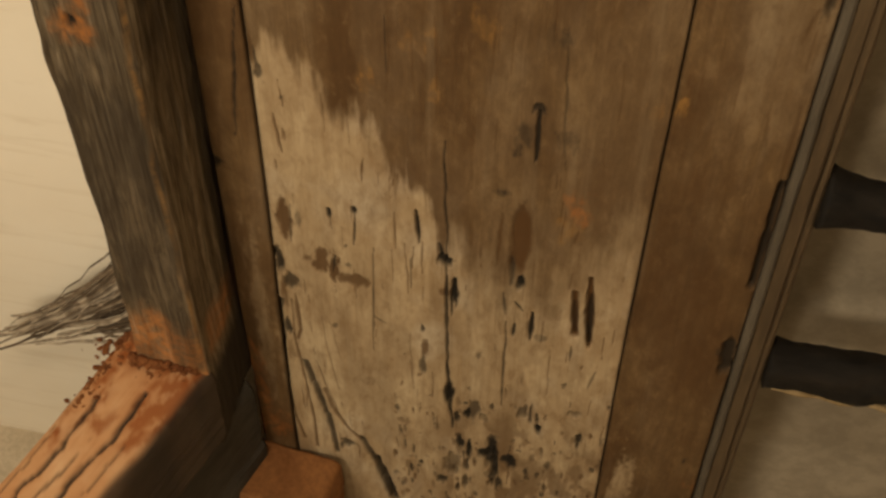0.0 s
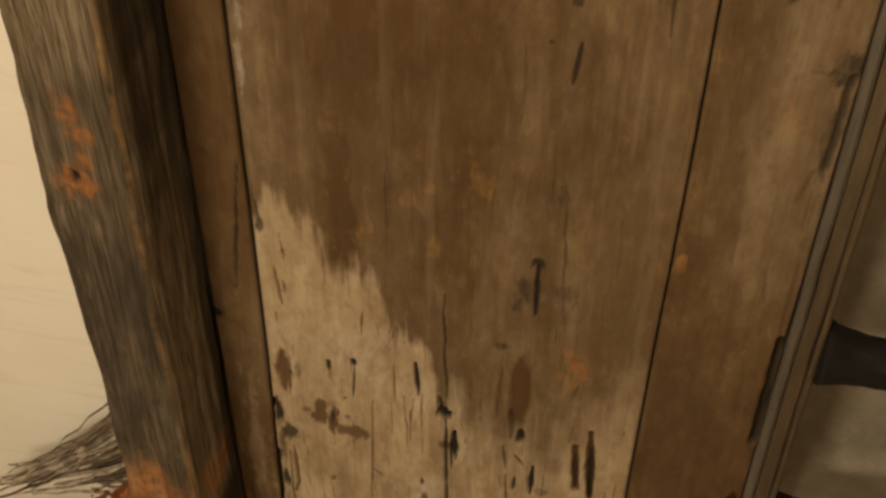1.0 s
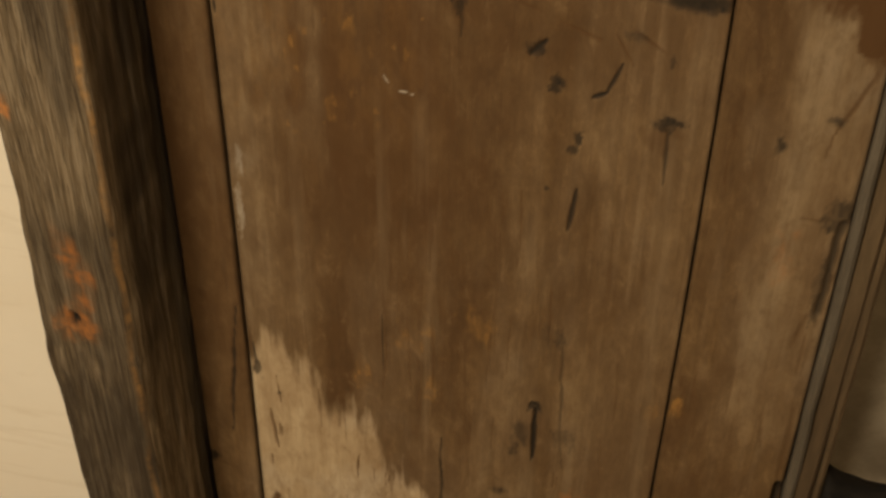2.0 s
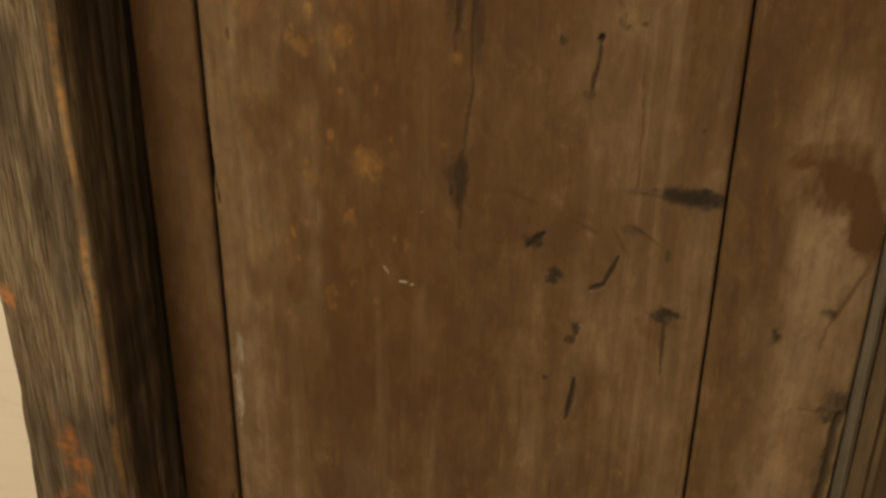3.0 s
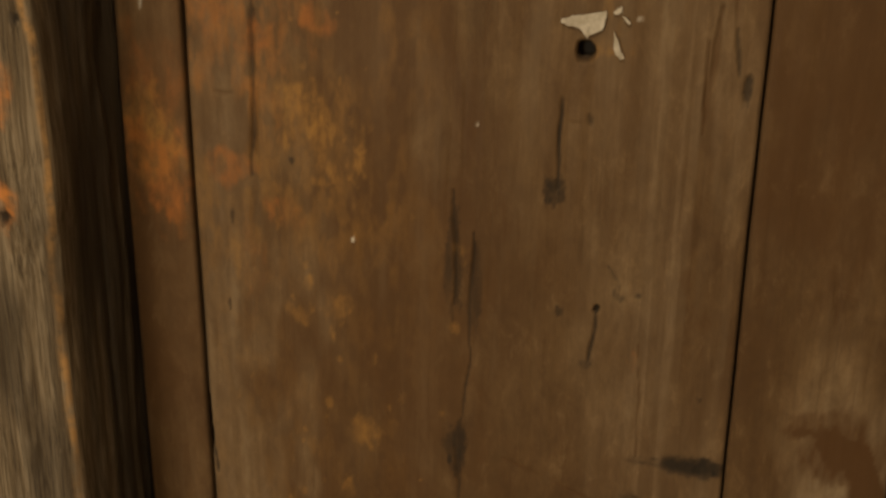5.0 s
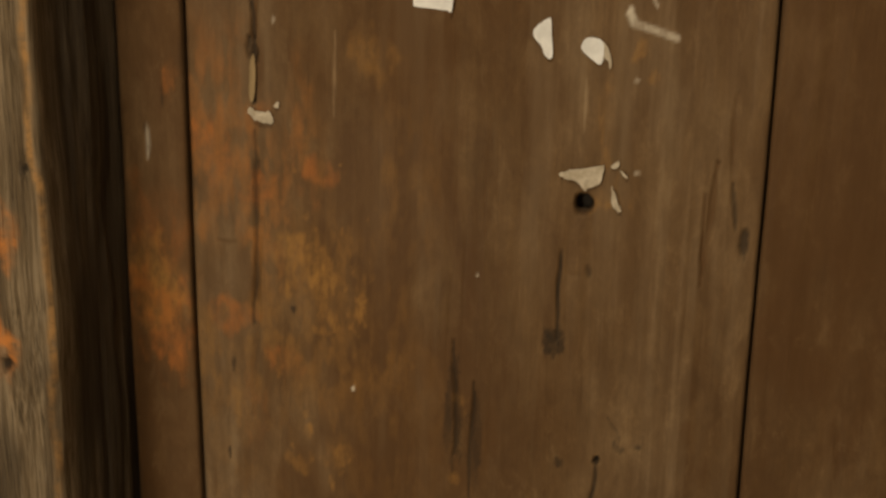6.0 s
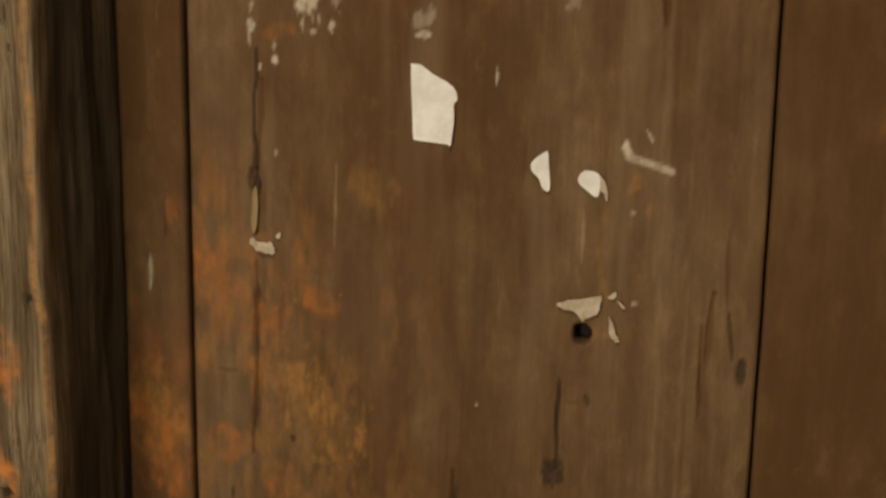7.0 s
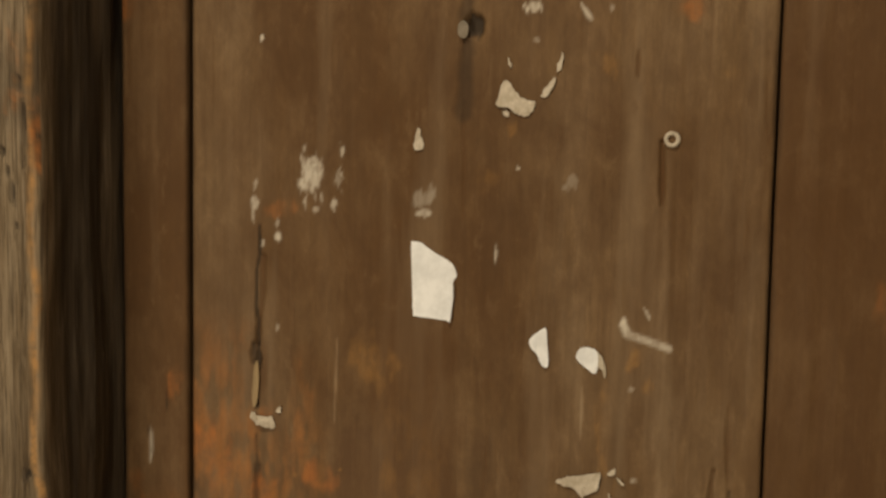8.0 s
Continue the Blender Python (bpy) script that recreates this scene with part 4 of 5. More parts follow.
def dress_strip(f):
    f.add("brown", (0.36 + 0.5 * f.wob) * step(0.45, 0.95, f.Z))
    f.blob("rust", -0.2239, 1.4367, 0.0095, 0.0210, 0.95, 1.1)
    f.blob("rust", -0.2092, 1.4084, 0.0170, 0.0220, 0.95, 1.2)
    f.smear("ochre", -0.2120, 1.4450, 0.0200, 0.0350, 0.8, 16)
    f.smear("rust", -0.2050, 1.4000, 0.0180, 0.0300, 0.8, 14)
    f.blob("rust", -0.2000, 1.3877, 0.0130, 0.0177, 0.6, 1.3)
    f.blob("rust", -0.2305, 1.4106, 0.0078, 0.0174, 0.5, 1.2)
    f.blob("rust", -0.2094, 1.4829, 0.0208, 0.0245, 0.4, 1.3)
    f.line("white", -0.2160, 1.5598, -0.2163, 1.5333, 0.0017, 0.6, 0.001)
    f.line("dark", -0.2186, 1.5596, -0.2155, 1.5313, 0.0009, 0.6, 0.001)
    f.blob("rust", -0.1981, 1.5929, 0.0050, 0.0111, 0.6, 1.1)
    f.line("dark", -0.2030, 1.5966, -0.2058, 1.5605, 0.0007, 0.6, 0.001)
    f.blob("rust", -0.2362, 1.8528, 0.0143, 0.0107, 0.8, 1.0)
    f.blob("rust", -0.2399, 1.7776, 0.0038, 0.0117, 0.5, 1.1)
    f.line("brown", -0.2307, 1.8490, -0.2338, 1.7835, 0.0013, 0.8, 0.001, 0.004)
    f.line("brown", -0.2080, 1.6390, -0.2063, 1.5586, 0.0009, 0.6, 0.001, 0.004)
    f.line("dark", -0.1913, 0.8633, -0.2096, 0.6896, 0.0016, 0.85, 0.003, 0.004)
    f.line("dark", -0.1987, 0.7849, -0.2078, 0.6900, 0.0011, 0.6, 0.001)
    f.blob("dark", -0.2340, 0.6460, 0.0110, 0.0080, 0.85, 0.7, 0.002)
    f.line("brown", -0.2328, 0.6420, -0.2073, 0.6309, 0.0018, 0.6)
    f.line("dark", -0.1781, 0.8659, -0.1844, 0.8646, 0.0011, 0.4)
    f.blob("rust", -0.2326, 0.2676, 0.0133, 0.0670, 0.7, 1.0)
    f.blob("dark", -0.2302, 0.2557, 0.0089, 0.0401, 0.4, 1.1)
    f.blob("pale", -0.2073, 0.3827, 0.0111, 0.1497, 0.3, 1.2)
    f.blob("brown", -0.2457, 0.2118, 0.0189, 0.0418, 0.6, 1.0)
    f.smear("rust", -0.2250, 0.1450, 0.0250, 0.0300, 0.6, 14)
    f.smear("brown", -0.2200, 0.1350, 0.0280, 0.0300, 0.8, 16)
    f.blob("dark", -0.1974, 0.9037, 0.0016, 0.0207, 0.3)


def dress_right(f):
    f.add("pale", 0.30 * (0.4 + 0.6 * step(0.34, 0.64, grain(f.X, f.Z, 20, 6, 39, 4))) * step(0.22, 0.27, f.X + 0.05 * f.wob) * (1 - step(1.22, 1.36, f.Z)) * step(0.75, 0.9, f.Z))
    rng = np.random.default_rng(51)
    for _ in range(40):
        x, z, n = rng.uniform(0.21, 0.315), rng.uniform(0.0, 1.9), rng.uniform(0.02, 0.12)
        f.line("brown", x, z, x + rng.normal(0, 0.002), z + n, rng.uniform(0.0005, 0.0014), rng.uniform(0.2, 0.55), 0.0004, 0.004)
    f.add("brown", 0.60 * step(1.34, 1.54, f.Z + 0.3 * f.wob))
    f.blob("brown", 0.2790, 1.2571, 0.0164, 0.0240, 0.95, 0.8)
    f.blob("brown", 0.3011, 1.2287, 0.0092, 0.0271, 0.9, 0.8)
    f.blob("brown", 0.2507, 1.2686, 0.0066, 0.0060, 0.7, 1.0)
    f.blob("brown", 0.2706, 1.2403, 0.0074, 0.0133, 0.7, 1.0)
    f.blob("brown", 0.3108, 1.1976, 0.0037, 0.0093, 0.6)
    f.blob("dark", 0.2531, 1.1160, 0.0032, 0.0072, 0.8, 0.7, 0.001)
    f.blob("dark", 0.2888, 1.1452, 0.0062, 0.0034, 0.7, 0.9)
    f.line("brown", 0.3083, 1.1901, 0.2893, 1.1300, 0.0019, 0.7, 0.0006, 0.004)
    f.line("brown", 0.2893, 1.1300, 0.2864, 1.1112, 0.0012, 0.6)
    f.smear("dark", 0.3067, 1.0580, 0.0122, 0.0175, 0.8, 12)
    f.line("dark", 0.3100, 1.0531, 0.3097, 0.9584, 0.0033, 0.75, 0.004, 0.006, False)
    f.smear("dark", 0.3066, 0.9823, 0.0059, 0.0358, 0.7, 12)
    f.line("brown", 0.3011, 0.9565, 0.2938, 0.9167, 0.0022, 0.5)
    f.blob("rust", 0.2726, 1.0112, 0.0093, 0.0202, 0.35, 1.2)
    f.line("brown", 0.2792, 1.0528, 0.3027, 1.0517, 0.0012, 0.4)
    f.line("dark", 0.3125, 0.7457, 0.3120, 0.5904, 0.0043, 0.9, 0.008, 0.004, False)
    f.blob("dark", 0.3087, 0.4557, 0.0068, 0.0370, 0.9, 0.8, 0.006)
    f.blob("dark", 0.3005, 0.4693, 0.0045, 0.0103, 0.8)
    f.blob("ochre", 0.2098, 0.8210, 0.0048, 0.0111, 0.8, 0.8)
    f.blob("brown", 0.2400, 0.7341, 0.0297, 0.0887, 0.35, 1.2)
    f.blob("brown", 0.2764, 0.5295, 0.0438, 0.1677, 0.45, 1.2)
    f.line("brown", 0.2831, 0.8341, 0.2884, 0.7921, 0.0018, 0.5)
    f.blob("pale", 0.2599, 0.8834, 0.0268, 0.1085, 0.1, 1.2)
    f.blob("rust", 0.3220, 0.1860, 0.0161, 0.0272, 0.5, 1.2)
    f.blob("dark", 0.2941, 0.2378, 0.0025, 0.0064, 0.7)
    f.line("brown", 0.3092, 0.8470, 0.3100, 0.7438, 0.0023, 0.4)
    f.blob("pale", 0.2274, 0.1341, 0.0095, 0.0884, 0.7, 1.0)
    f.smear("brown", 0.2721, 1.2725, 0.0229, 0.0125, 0.95, 16)
    f.smear("brown", 0.2900, 1.2523, 0.0148, 0.0181, 0.95, 14)
    f.smear("brown", 0.3018, 1.2217, 0.0097, 0.0204, 0.95, 12)
    f.blob("brown", 0.2850, 1.2560, 0.0200, 0.0150, 0.95, 0.55, 0.0001, 0.12, -0.25)
    f.blob("brown", 0.3000, 1.2300, 0.0120, 0.0260, 0.95, 0.55, 0.0001, 0.12, -0.25)
    f.blob("brown", 0.2560, 1.2680, 0.0090, 0.0050, 0.9, 0.7, 0.0001, 0.15)
    f.line("brown", 0.2635, 1.3951, 0.2681, 1.3461, 0.0018, 0.4)
    f.blob("brown", 0.2373, 1.4890, 0.0304, 0.0563, 0.35, 1.2)
    f.blob("rust", 0.2715, 1.6730, 0.0066, 0.0140, 0.4, 1.0)


SEAMS = (-0.2365, -0.1878, -0.1846, 0.2036, 0.2051, 0.3160)
left_strip = board("plank", SEAMS[0], SEAMS[1], -0.095, 2.02, Y, THICK, 0.0018, 0.0025, dress_strip, None, 11)
main_plank = board("plank", SEAMS[2], SEAMS[3], -0.095, 2.02, Y, THICK, 0.0012, 0.0017, dress_main, None, 21)
right_plank = board("plank", SEAMS[4], SEAMS[5], -0.095, 2.02, Y, THICK, 0.0018, 0.0025, dress_right, None, 41)
for p in (left_strip, main_plank, right_plank):
    p.parent = door
    p.location = (0, -0.6, 0)


def tongue(x):
    zs = np.linspace(-0.095, 2.02, 60)
    prof = ((x - 0.012, 0.641), (x - 0.012, 0.618), (x + 0.012, 0.618), (x + 0.012, 0.641))
    P = np.stack([np.stack([np.full_like(zs, a), np.full_like(zs, b), zs], -1) for a, b in prof], 1)
    ob = lattice("cover_strip", P, SLEEPER, None, door, "dark strip behind a joint of the door", smooth=False, closed=True)
    ob.location = (0, -0.6, 0)


for seam in ((SEAMS[1] + SEAMS[2]) / 2, (SEAMS[3] + SEAMS[4]) / 2):
    tongue(seam)


def batten(name, x0, x1, y0, seed, material, label):
    """A narrow strip up the door's edge, its arrises wavering."""
    zs = np.linspace(-0.1, 2.02, 320)
    n = grain(zs * 0 + seed, zs, 1, 14, seed, 3) - 0.5
    k = grain(zs * 0 + seed, zs, 1, 9, seed + 3, 3) - 0.5
    prof = ((x0, 0.643), (x0, y0 + 0.002), (x0 + 0.002, y0), (x1 - 0.003, y0), (x1, y0 + 0.003), (x1, 0.643))
    P = np.stack([np.stack([np.full_like(zs, x) + 0.003 * (n if x > (x0 + x1) / 2 else k), np.full_like(zs, y) + (0.002 * k if y < 0.64 else 0), zs], -1) for x, y in prof], 1)
    ob = lattice(name, P, material, None, door, label, smooth=False, closed=True)
    ob.location = (0, -0.6, 0)
    return ob


batten("edging_strip", 0.3168, 0.3262, 0.592, 3, EDGING, "pale grey edging strip along the door edge")
batten("sunk_fillet", 0.3264, 0.3428, 0.598, 5, BATTEN, "brown fillet sunk between two edge strips")
batten("edge_batten", 0.3430, 0.3500, 0.597, 7, BATTEN, "brown wooden batten along the door edge")


# ---------------------------------------------------------------- post, beam and blocks
def post_masks(x, y, z):
    y = y + 0.102
    f = Face(x - 0.281, y + 0.16, 77)
    X, Z = f.X, f.Z
    # worn arris, red knots and the reddened foot
    arris = (1 - step(0.0010, 0.0042, np.abs(x - 0.0375 + 0.014 * (grain(x * 0, y, 1, 14, 70, 3) - 0.5)))) * (0.55 + 0.45 * step(0.40, 0.62, grain(x, y, 60, 40, 71, 3)))
    f.add("ochre", arris)
    f.add("rust", 1 - step(0.47, 0.52, Z + 0.07 * f.wob + 0.03 * f.fine), 0.6)
    f.blob("rust", -0.2876, 0.9987, 0.0110, 0.0180, 1.0, 0.45)
    f.blob("rust", -0.2791, 0.9671, 0.0120, 0.0290, 1.0, 0.5)
    f.blob("rust", -0.2900, 0.9166, 0.0190, 0.0220, 1, 0.45, -0.002)
    f.blob("dark", -0.2913, 0.9189, 0.0052, 0.0081, 1, 0.5, 0.006)
    f.blob("rust", -0.2702, 1.5099, 0.0073, 0.0194, 0.95, 0.8)
    f.blob("rust", -0.2766, 1.4250, 0.0075, 0.0225, 0.9, 0.9)
    f.blob("dark", -0.2748, 1.4151, 0.0034, 0.0057, 0.9, 0.5, 0.004)
    f.blob("dark", -0.2537, 1.5490, 0.0024, 0.0045, 0.9, 0.6, 0.003)
    f.blob("rust", -0.2426, 1.7756, 0.0070, 0.0105, 0.8, 1.0)
    f.blob("rust", -0.2418, 1.7528, 0.0062, 0.0141, 0.85, 1.0)
    f.blob("rust", -0.2568, 1.7910, 0.0055, 0.0210, 0.5, 1.2)
    f.blob("rust", -0.3122, 1.1360, 0.0047, 0.0107, 0.7, 0.9)
    f.line("dark", -0.2545, 1.8050, -0.2499, 1.7349, 0.0016, 0.8, 0.004, 0.004)
    f.line("dark", -0.2652, 1.7592, -0.2583, 1.7097, 0.0016, 0.8, 0.004, 0.004)
    f.add("dark", (1 - step(0.80, 0.98, Z + 0.3 * f.wob)) * step(0.48, 0.56, Z) * (0.62 + 0.38 * step(0.3, 0.6, grain(X, Z, 40, 12, 78, 4))), 0.72)
    f.add("dark", 0.5 * step(0.42, 0.62, grain(x, y, 30, 8, 73, 3)))
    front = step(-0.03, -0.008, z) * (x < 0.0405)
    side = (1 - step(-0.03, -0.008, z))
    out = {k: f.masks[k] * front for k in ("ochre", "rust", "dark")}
    # the side face carries its shade as colour, deepest back towards the door
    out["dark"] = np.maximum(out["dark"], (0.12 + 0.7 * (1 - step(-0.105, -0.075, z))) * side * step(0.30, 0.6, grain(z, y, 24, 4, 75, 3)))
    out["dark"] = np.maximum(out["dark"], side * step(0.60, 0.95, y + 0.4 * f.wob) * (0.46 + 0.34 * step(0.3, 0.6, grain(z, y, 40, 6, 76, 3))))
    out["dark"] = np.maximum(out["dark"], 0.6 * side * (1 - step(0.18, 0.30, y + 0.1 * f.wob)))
    out["rust"] = np.maximum(out["rust"], 0.5 * side * (1 - step(0.29, 0.33, y)) * step(0.24, 0.27, y))
    # below the beam top the post is blackened for the shadow gap there
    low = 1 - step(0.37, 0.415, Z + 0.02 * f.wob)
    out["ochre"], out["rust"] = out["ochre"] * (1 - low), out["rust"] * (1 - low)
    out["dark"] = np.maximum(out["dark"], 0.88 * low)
    out["sink"] = -f.h * front + 0.0016 * front * (grain(x, y, 240, 8, 79, 2) - 0.5) + 0.0025 * front * (grain(x, y, 60, 3, 80, 2) - 0.5)
    return out


def beam_masks(x, y, z):
    # its own x runs to the wall side, y towards the room
    f = Face(x, y, 87)
    top = step(-0.03, -0.006, z)
    f.line("dark", -0.012, 0.06, -0.006, 0.44, 0.0032, 0.95, 0.006, 0.012, False)
    f.line("dark", 0.026, 0.09, 0.030, 0.40, 0.0030, 0.9, 0.005, 0.012, False)
    f.line("dark", 0.006, 0.13, 0.010, 0.25, 0.0018, 0.7, 0.002, 0.008)
    f.line("dark", 0.046, 0.14, 0.044, 0.30, 0.0018, 0.6, 0.002, 0.008)
    f.line("dark", -0.034, 0.10, -0.03, 0.22, 0.0018, 0.6, 0.002, 0.008)
    f.blob("rust", 0.0, 0.0, 0.085, 0.055, 1.0, 0.8)
    f.blob("rust", -0.040, 0.05, 0.030, 0.060, 0.9, 0.9)
    f.blob("rust", 0.048, 0.06, 0.018, 0.07, 1.0, 1.0, -0.0015)
    f.blob("rust", -0.030, 0.06, 0.016, 0.040, 0.8, 1.0)
    f.blob("rust", 0.012, 0.115, 0.014, 0.014, 0.8, 0.9)
    f.blob("rust", 0.040, 0.15, 0.007, 0.007, 0.8, 0.9)
    out = {k: f.masks[k] * top for k in ("rust", "dark")}
    # shade of the beam's door-side face, painted into the dark mask with the cracks
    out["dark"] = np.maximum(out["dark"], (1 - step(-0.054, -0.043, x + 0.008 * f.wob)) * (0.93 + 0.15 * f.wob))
    out["sink"] = -f.h * top
    return out


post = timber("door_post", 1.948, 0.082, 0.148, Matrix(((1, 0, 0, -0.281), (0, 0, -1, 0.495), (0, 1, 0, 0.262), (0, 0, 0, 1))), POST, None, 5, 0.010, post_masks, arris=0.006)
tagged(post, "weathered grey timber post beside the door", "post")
turn = pose(-0.2975, 0.520, 0.412, 0, 0, 180 - 18)
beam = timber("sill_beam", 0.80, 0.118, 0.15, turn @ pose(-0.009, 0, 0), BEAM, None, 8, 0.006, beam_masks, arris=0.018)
tagged(beam, "red-brown cracked timber beam under the post", "beam")
sleeper = timber("sleeper", 0.85, 0.105, 0.362, turn @ pose(0.004, -0.08, -0.151), SLEEPER, None, 14, 0.010, None, arris=0.02)
tagged(sleeper, "dark grey timber sleeper under the red beam", "timber")
chock = timber("wooden_block", 0.084, 0.150, 0.192, pose(-0.203, 0.597, 0.092, 2, 0, 180 - 6), CHOCK, None, 18, 0.006, None, arris=0.012)
tagged(chock, "orange-brown wooden block standing at the door foot", "block")


def clod_heap():
    """Crumbled red clay round the foot of the post."""
    rng = np.random.default_rng(4)
    bm = bmesh.new()
    for k in range(300):
        along, side = rng.uniform(0, 1) ** 1.4, rng.normal(0, 1)
        r = rng.uniform(0.0016, 0.0058) * (1.1 - 0.65 * along)
        if k % 3 == 0:
            p = Vector((-0.322 + 0.076 * along, 0.4915 - 0.002 * abs(side), 0.413 + 0.012 * rng.random()))
        elif k % 3 == 1:
            p = turn @ Vector((0.036 + 0.005 * side, 0.003 + 0.11 * along, -0.001))
        else:
            p = turn @ Vector((0.012 + 0.024 * side, 0.022 + 0.03 * along, -0.002))
        made = bmesh.ops.create_icosphere(bm, subdivisions=2, radius=r, matrix=Matrix.Translation(p) @ Matrix.Diagonal((1, 1, 0.55, 1)))
        for v in made["verts"]:
            v.co += Vector(noise.noise_vector(v.co * 260)) * r * 0.55
    for f in bm.faces:
        f.smooth = True
    return tagged(part("clay_crust", bm, CLAY), "crumbled rust-red clay at the post foot", "clay", kind="stuff")


clod_heap()


# ---------------------------------------------------------------- branches and broom
def tube(name, pts, radii, sides, material, seed=0, lump=0.0, parent=None):
    P = []
    for i, (p, r) in enumerate(zip(pts, radii)):
        d = (pts[min(i + 1, len(pts) - 1)] - pts[max(i - 1, 0)]).normalized()
        u = d.orthogonal().normalized() if abs(d.z) > 0.9 else d.cross(Vector((0, 0, 1))).normalized()
        w = d.cross(u)
        ring = []
        for k in range(sides):
            a = 2 * math.pi * k / sides
            q = p + (u * math.cos(a) + w * math.sin(a)) * r
            if lump:
                q += (q - p) * lump * (noise.noise(Vector((q.x * 26, q.y * 60, q.z * 60 + seed))) + 0.5 * noise.noise(Vector((q.x * 70, q.y * 150, q.z * 150 + seed))))
            ring.append(q)
        P.append(ring)
    P = np.array(P)
    caps = [np.repeat(P[i].mean(0)[None, None], sides, 1) for i in (0, -1)]
    return lattice(name, np.concatenate([caps[0], P, caps[1]], 0), material, None, parent, closed=True)


def branch(z, r, seed, flare):
    pts, radii = [], []
    for i in range(240):
        x = 0.3505 + i * 1.149 / 239
        n = noise.noise(Vector((x * 5, seed, 0)))
        pts.append(Vector((x, 0.608 + 0.004 * n, z + 0.010 * noise.noise(Vector((x * 4, seed, 5))))))
        radii.append(r * (1 + 0.10 * n + 0.16 * noise.noise(Vector((x * 13, seed, 9)))) + flare * math.exp(-(x - 0.35) / 0.030))
    ob = tube("branch", pts, radii, 28, BARK, seed, 0.16)
    return tagged(ob, "dark charred round branch running along the wall", "branch", "branches on the wall")


branch(0.735, 0.0205, 2, 0.012)
lower = branch(0.461, 0.0265, 6, 0.000)
split = tube("bare_split", [Vector((0.36 + 0.012 * i, 0.5850 + 0.0012 * math.sin(i * 1.7), 0.4425 + 0.0016 * math.sin(i * 0.9))) for i in range(24)],
             [0.0014 + 0.0026 * abs(math.sin(i * 0.8)) for i in range(24)], 8, SPLINT, 3, 0.3, lower)
split["label"] = "pale bare split in the bark"


def broom():
    """Twigs that sweep out from behind the post and gather into a drooping tip."""
    rng = np.random.default_rng(12)
    root = tagged(new("twig_broom"), "bundle of dry grey-brown twigs against the wall", "broom")
    root.location = (-0.34, 0.595, 0.40)
    for k in range(78):
        s = rng.uniform(0, 1)
        a = Vector((0.010, rng.normal(0, 0.010), 0.115 - 0.20 * s))
        tip = Vector((-0.250, rng.normal(0, 0.008), -0.178 + rng.normal(0, 0.012) + 0.012 * (0.5 - s)))
        knee = Vector((-0.125 + 0.02 * rng.normal(), 0, -0.095 - 0.045 * s + rng.normal(0, 0.012)))
        if rng.random() < 0.28:
            tip += Vector((0.03 + 0.05 * rng.random(), 0, 0.02 + 0.04 * rng.random()))
            knee += Vector((0, 0, 0.03 * rng.random()))
        ends = rng.uniform(0.35, 1.0) if s < 0.7 else rng.uniform(0.14, 0.75)
        n, r0 = 11, rng.uniform(0.0012, 0.0034)
        verts, faces = [], []
        for i in range(n):
            t = ends * i / (n - 1)
            p = a * (1 - t) ** 2 + knee * 2 * t * (1 - t) + tip * t * t
            p += Vector((rng.normal(0, 0.0014), rng.normal(0, 0.001), rng.normal(0, 0.0014)))
            p.y = max(-0.03, min(p.y, 0.045))
            r = r0 * (1 - 0.7 * i / (n - 1))
            verts += [p + Vector((0, r, r)), p + Vector((0, -r, r)), p + Vector((0, -r, -r)), p + Vector((0, r, -r))]
        for q in range(0, 4 * (n - 1), 4):
            faces += [(q + j, q + (j + 1) % 4, q + 4 + (j + 1) % 4, q + 4 + j) for j in range(4)]
        faces += [(0, 1, 2, 3), tuple(range(len(verts) - 4, len(verts)))]
        me = bpy.data.meshes.new("twig")
        me.from_pydata([tuple(v) for v in verts], [], faces)
        me.materials.append(STRAW)
        new("twig", me).parent = root


broom()


# ---------------------------------------------------------------- scraps stuck to the door
def scrap(name, cx, cz, corners, material, label, category, seed, thick=0.0006, curl=0.002, soft=1, group="", ragged=0.0005):
    """A torn piece lying on the door: corners in tenths of a millimetre round its middle, rounded, frayed by noise, its rim lifted here and there."""
    ring = [Vector((a, 0, b)) * 1e-4 for a, b in corners]
    for _ in range(soft):
        ring = [p.lerp(q, k) for p, q in zip(ring, ring[1:] + ring[:1]) for k in (0.22, 0.78)]
    fine = []
    for p, q in zip(ring, ring[1:] + ring[:1]):
        n = max(1, int((q - p).length / 0.0008))
        fine += [p.lerp(q, k / n) for k in range(n)]
    bm = bmesh.new()
    lower, upper = [], []
    for p in fine:
        w = noise.noise_vector(Vector((p.x * 900 + seed * 7.1, p.z * 900, seed)))
        lift = curl * max(0.0, noise.noise(Vector((p.x * 90 + seed * 3.3, p.z * 90, 7))) + 0.1)
        x, z = p.x + ragged * w.x, p.z + ragged * w.z
        lower.append(bm.verts.new((x, -lift, z)))
        upper.append(bm.verts.new((x, -lift - thick, z)))
    n = len(fine)
    for k in range(n):
        bm.faces.new((lower[k], lower[(k + 1) % n], upper[(k + 1) % n], upper[k]))
    bm.faces.new(upper)
    bm.faces.new(list(reversed(lower)))
    bmesh.ops.triangulate(bm, faces=[f for f in bm.faces if len(f.verts) > 4])
    bmesh.ops.recalc_face_normals(bm, faces=bm.faces)
    ob = part(name, bm, material)
    ob.location = (cx, Y - 0.0014, cz)
    return tagged(ob, label, category, group)


def paper(cx, cz, corners, label, seed, soft=1, curl=0.002):
    return scrap("paper_scrap", cx, cz, corners, PAPER, label, "paper scrap", seed, 0.0004, curl, soft, "scraps on the door", 0.0003)


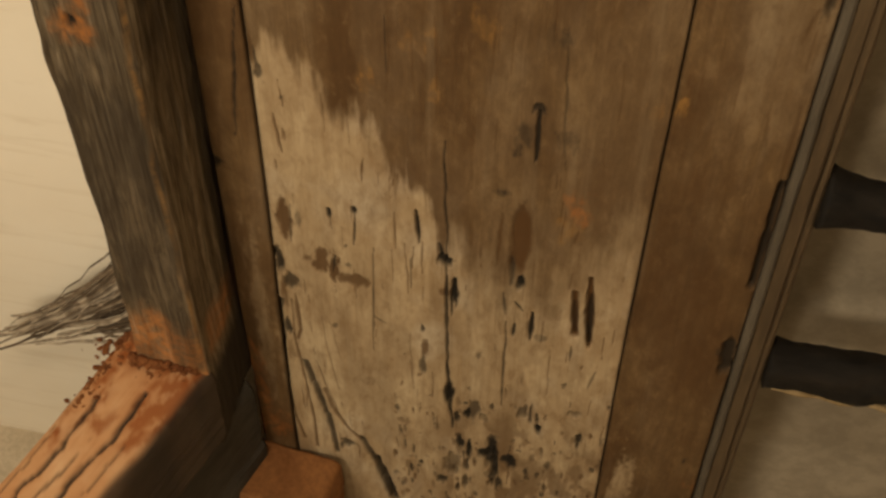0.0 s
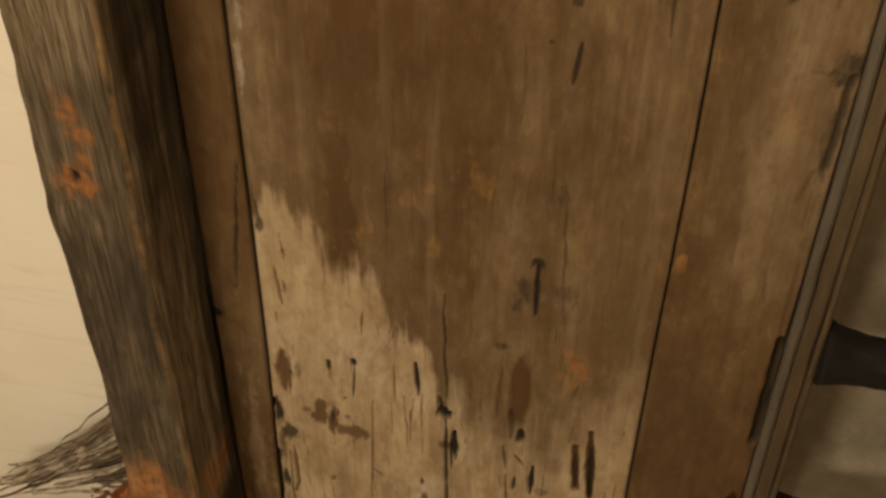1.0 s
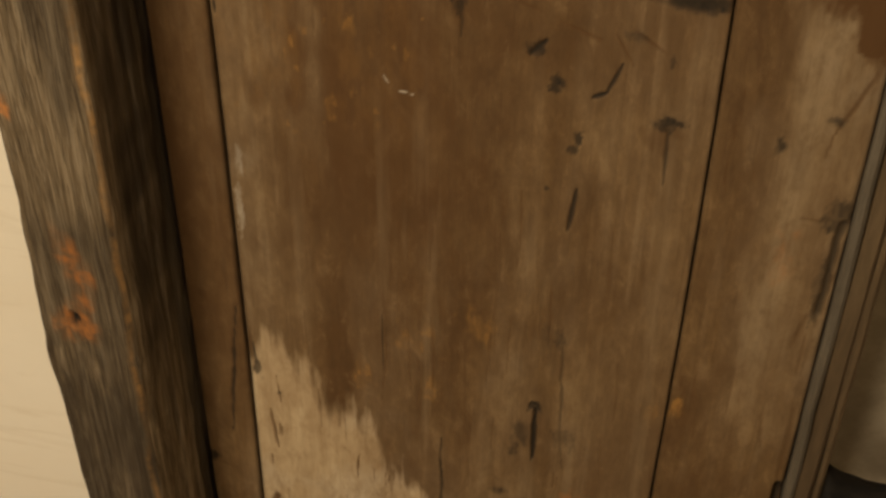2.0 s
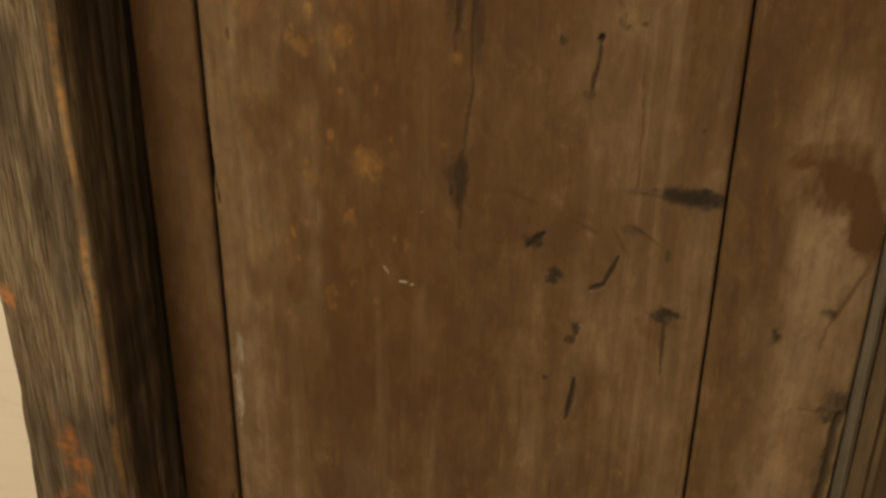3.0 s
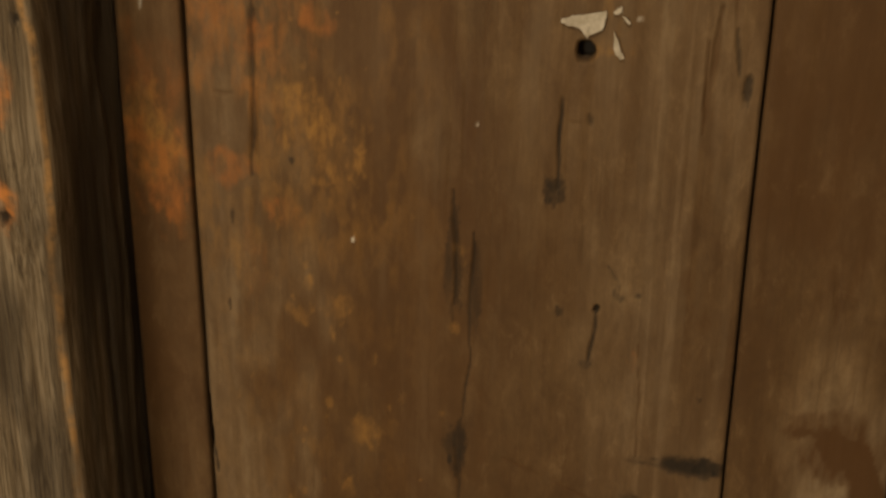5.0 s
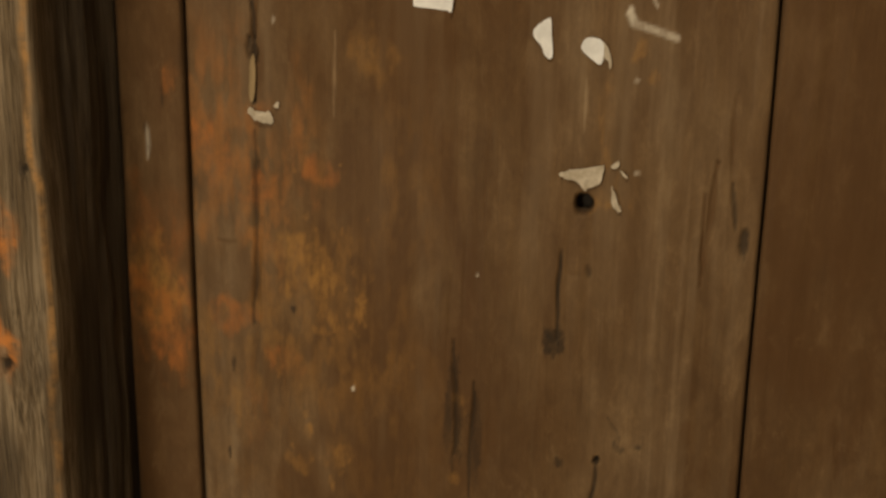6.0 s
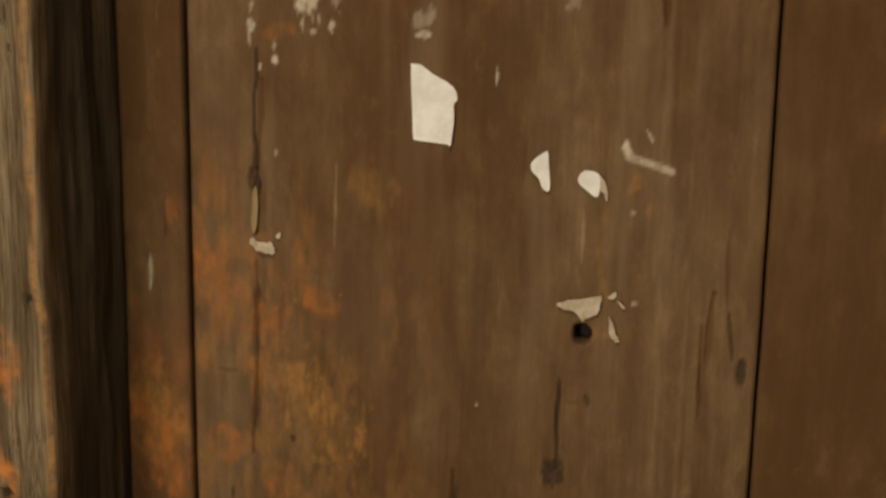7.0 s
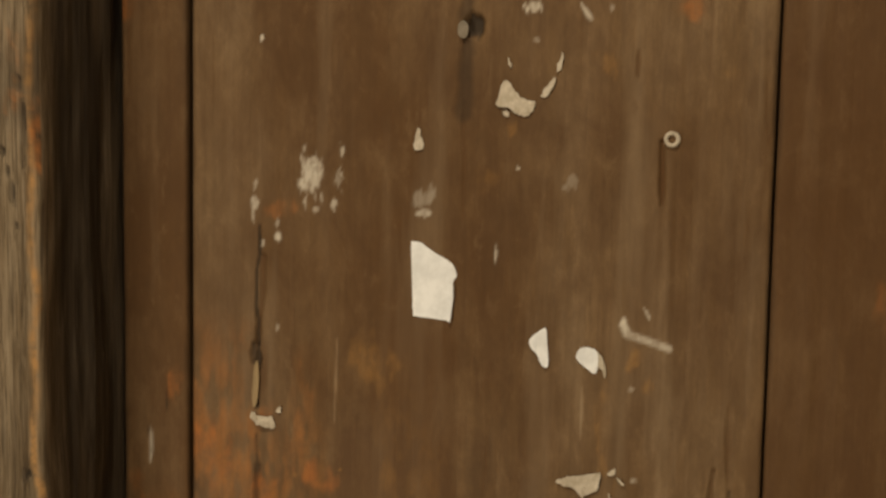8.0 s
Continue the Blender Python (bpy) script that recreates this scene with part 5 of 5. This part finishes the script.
def lime(cx, cz, corners, label, seed, curl=0.0012):
    return scrap("lime_flake", cx, cz, corners, LIME, label, "flake", seed, 0.0007, curl, 1, "lime flakes on the door", 0.0014)


sheet = paper(-0.0098, 1.6750, ((-181, 248), (-165, 247), (-102, 240), (-48, 191), (89, 124), (123, 85), (139, 23), (110, -4), (100, -118), (92, -268), (84, -272), (-19, -261), (-150, -255), (-160, -240), (-167, -1)), "torn white paper scrap stuck to the door", 1, 1, 0.0005)
fold = scrap("curled_edge", 0, 0, ((112, 2), (121, -40), (122, -120), (112, -200), (103, -278), (80, -272), (92, -220), (106, -130), (108, -50)), PAPER, "", "", 2, 0.0004, 0, 1, "", 0.0002)
fold.parent, fold.location = sheet, (0, -0.0030, 0)
fold["label"] = "white edge curled off the wood"
paper(0.0604, 1.6336, ((7, 123), (40, 136), (47, 15), (62, -114), (37, -134), (3, -106), (-14, -44), (-63, -3), (-76, 45), (-44, 83)), "small narrow white paper scrap on the door", 3)
paper(0.0951, 1.6255, ((-114, 40), (-87, 97), (-44, 106), (22, 92), (40, 40), (29, -62), (0, -68), (-46, -30), (-94, 4)), "small rounded white paper scrap on the door", 4)
scrap("lime_flake", 0.0951, 1.6255, ((22, 90), (68, 36), (90, -48), (81, -103), (64, -38), (33, -25), (40, 35)), LIME, "cream torn backing beside a paper scrap", "flake", 5, 0.0005, 0.002, 1, "lime flakes on the door", 0.0004)
lime(0.0404, 1.7929, ((-128, -33), (-101, 69), (-69, 148), (-31, 99), (18, 35), (82, 0), (137, 8), (117, -64), (84, -94), (10, -88), (-35, -39), (-84, -40)), "cream horn-shaped flake of lime on the door", 6)
lime(0.0621, 1.8019, ((-51, -71), (-38, -17), (8, 38), (44, 74), (38, 20), (-1, -45)), "cream slanting flake of lime on the door", 7)
lime(0.0691, 1.8179, ((-23, -68), (-14, 3), (13, 82), (18, 22), (6, -39)), "thin cream sliver of lime on the door", 8)
lime(0.0364, 1.8172, ((-16, 49), (14, -15), (-2, -40)), "thin cream sliver of lime on the door", 9)
lime(0.0343, 1.7851, ((-22, 9), (4, 24), (27, 3), (9, -19), (-17, -16)), "small cream dot of lime on the door", 10)
lime(0.0903, 1.5444, ((-181, 8), (-137, 38), (-8, 60), (66, 77), (132, 98), (112, 31), (100, -38), (55, -31), (21, -10), (-4, -24), (21, -95), (-10, -78), (-42, -19), (-124, -18)), "frayed cream lime hanging over a hole in the door", 11, 0.003)
lime(0.1098, 1.5548, ((-9, 16), (24, 30), (18, -19), (-33, -27)), "small flake of lime above a hole in the door", 12)
lime(0.1106, 1.5310, ((-29, 110), (-1, 39), (21, -24), (53, -83), (4, -64), (-28, -20), (-19, 42)), "drooping strip of lime beside a hole in the door", 13, 0.003)
lime(0.1156, 1.5487, ((-30, 34), (29, -17), (-6, -19)), "small flake of lime beside a hole in the door", 14)
lime(-0.1322, 1.5712, ((-93, 21), (-60, 63), (-28, -6), (34, -2), (63, 48), (107, -56), (25, -46), (-49, -23)), "curled pale flake on a split in the door", 15, 0.004)
lime(-0.1198, 1.5789, ((-19, -2), (10, 35), (17, -8), (-7, -25)), "small pale flake beside a split in the door", 16)
scrap("wood_splinter", -0.1362, 1.5960, ((-34, -102), (-16, 135), (10, 177), (22, 60), (12, -99), (-11, -172)), SPLINT, "yellowish splinter of bare wood in a split", "splinter", 17, 0.0012, 0.001, 1, "", 0.0006)
lime(-0.0233, 1.7658, ((-34, -54), (-24, 35), (-2, 109), (15, 18), (43, -44), (1, -64)), "cream drop-shaped flake of lime on the door", 18)


def grommet(x, z, r):
    """A small pale ring with a dark bore."""
    prof = [(r * 0.45, 0.0), (r * 0.48, -0.0025), (r * 0.7, -0.004), (r * 0.95, -0.003), (r, 0.0)]
    P = np.array([[(x + a * math.cos(t), Y + b, z + a * math.sin(t)) for t in np.linspace(0, 2 * math.pi, 28, endpoint=False)] for a, b in prof])
    return tagged(lattice("ring", P, LIME, None, None, closed=True), "small pale ring fixed in the door", "ring")


grommet(0.1409, 1.7710, 0.0053)
scrap("knot_plug", 0.0054, 1.8384, ((-35, -40), (-38, 30), (0, 62), (36, 25), (30, -45), (0, -62)), METAL, "small dull grey stub in a dark knot", "stub", 21, 0.0020, 0.0, 2, "", 0.0003)
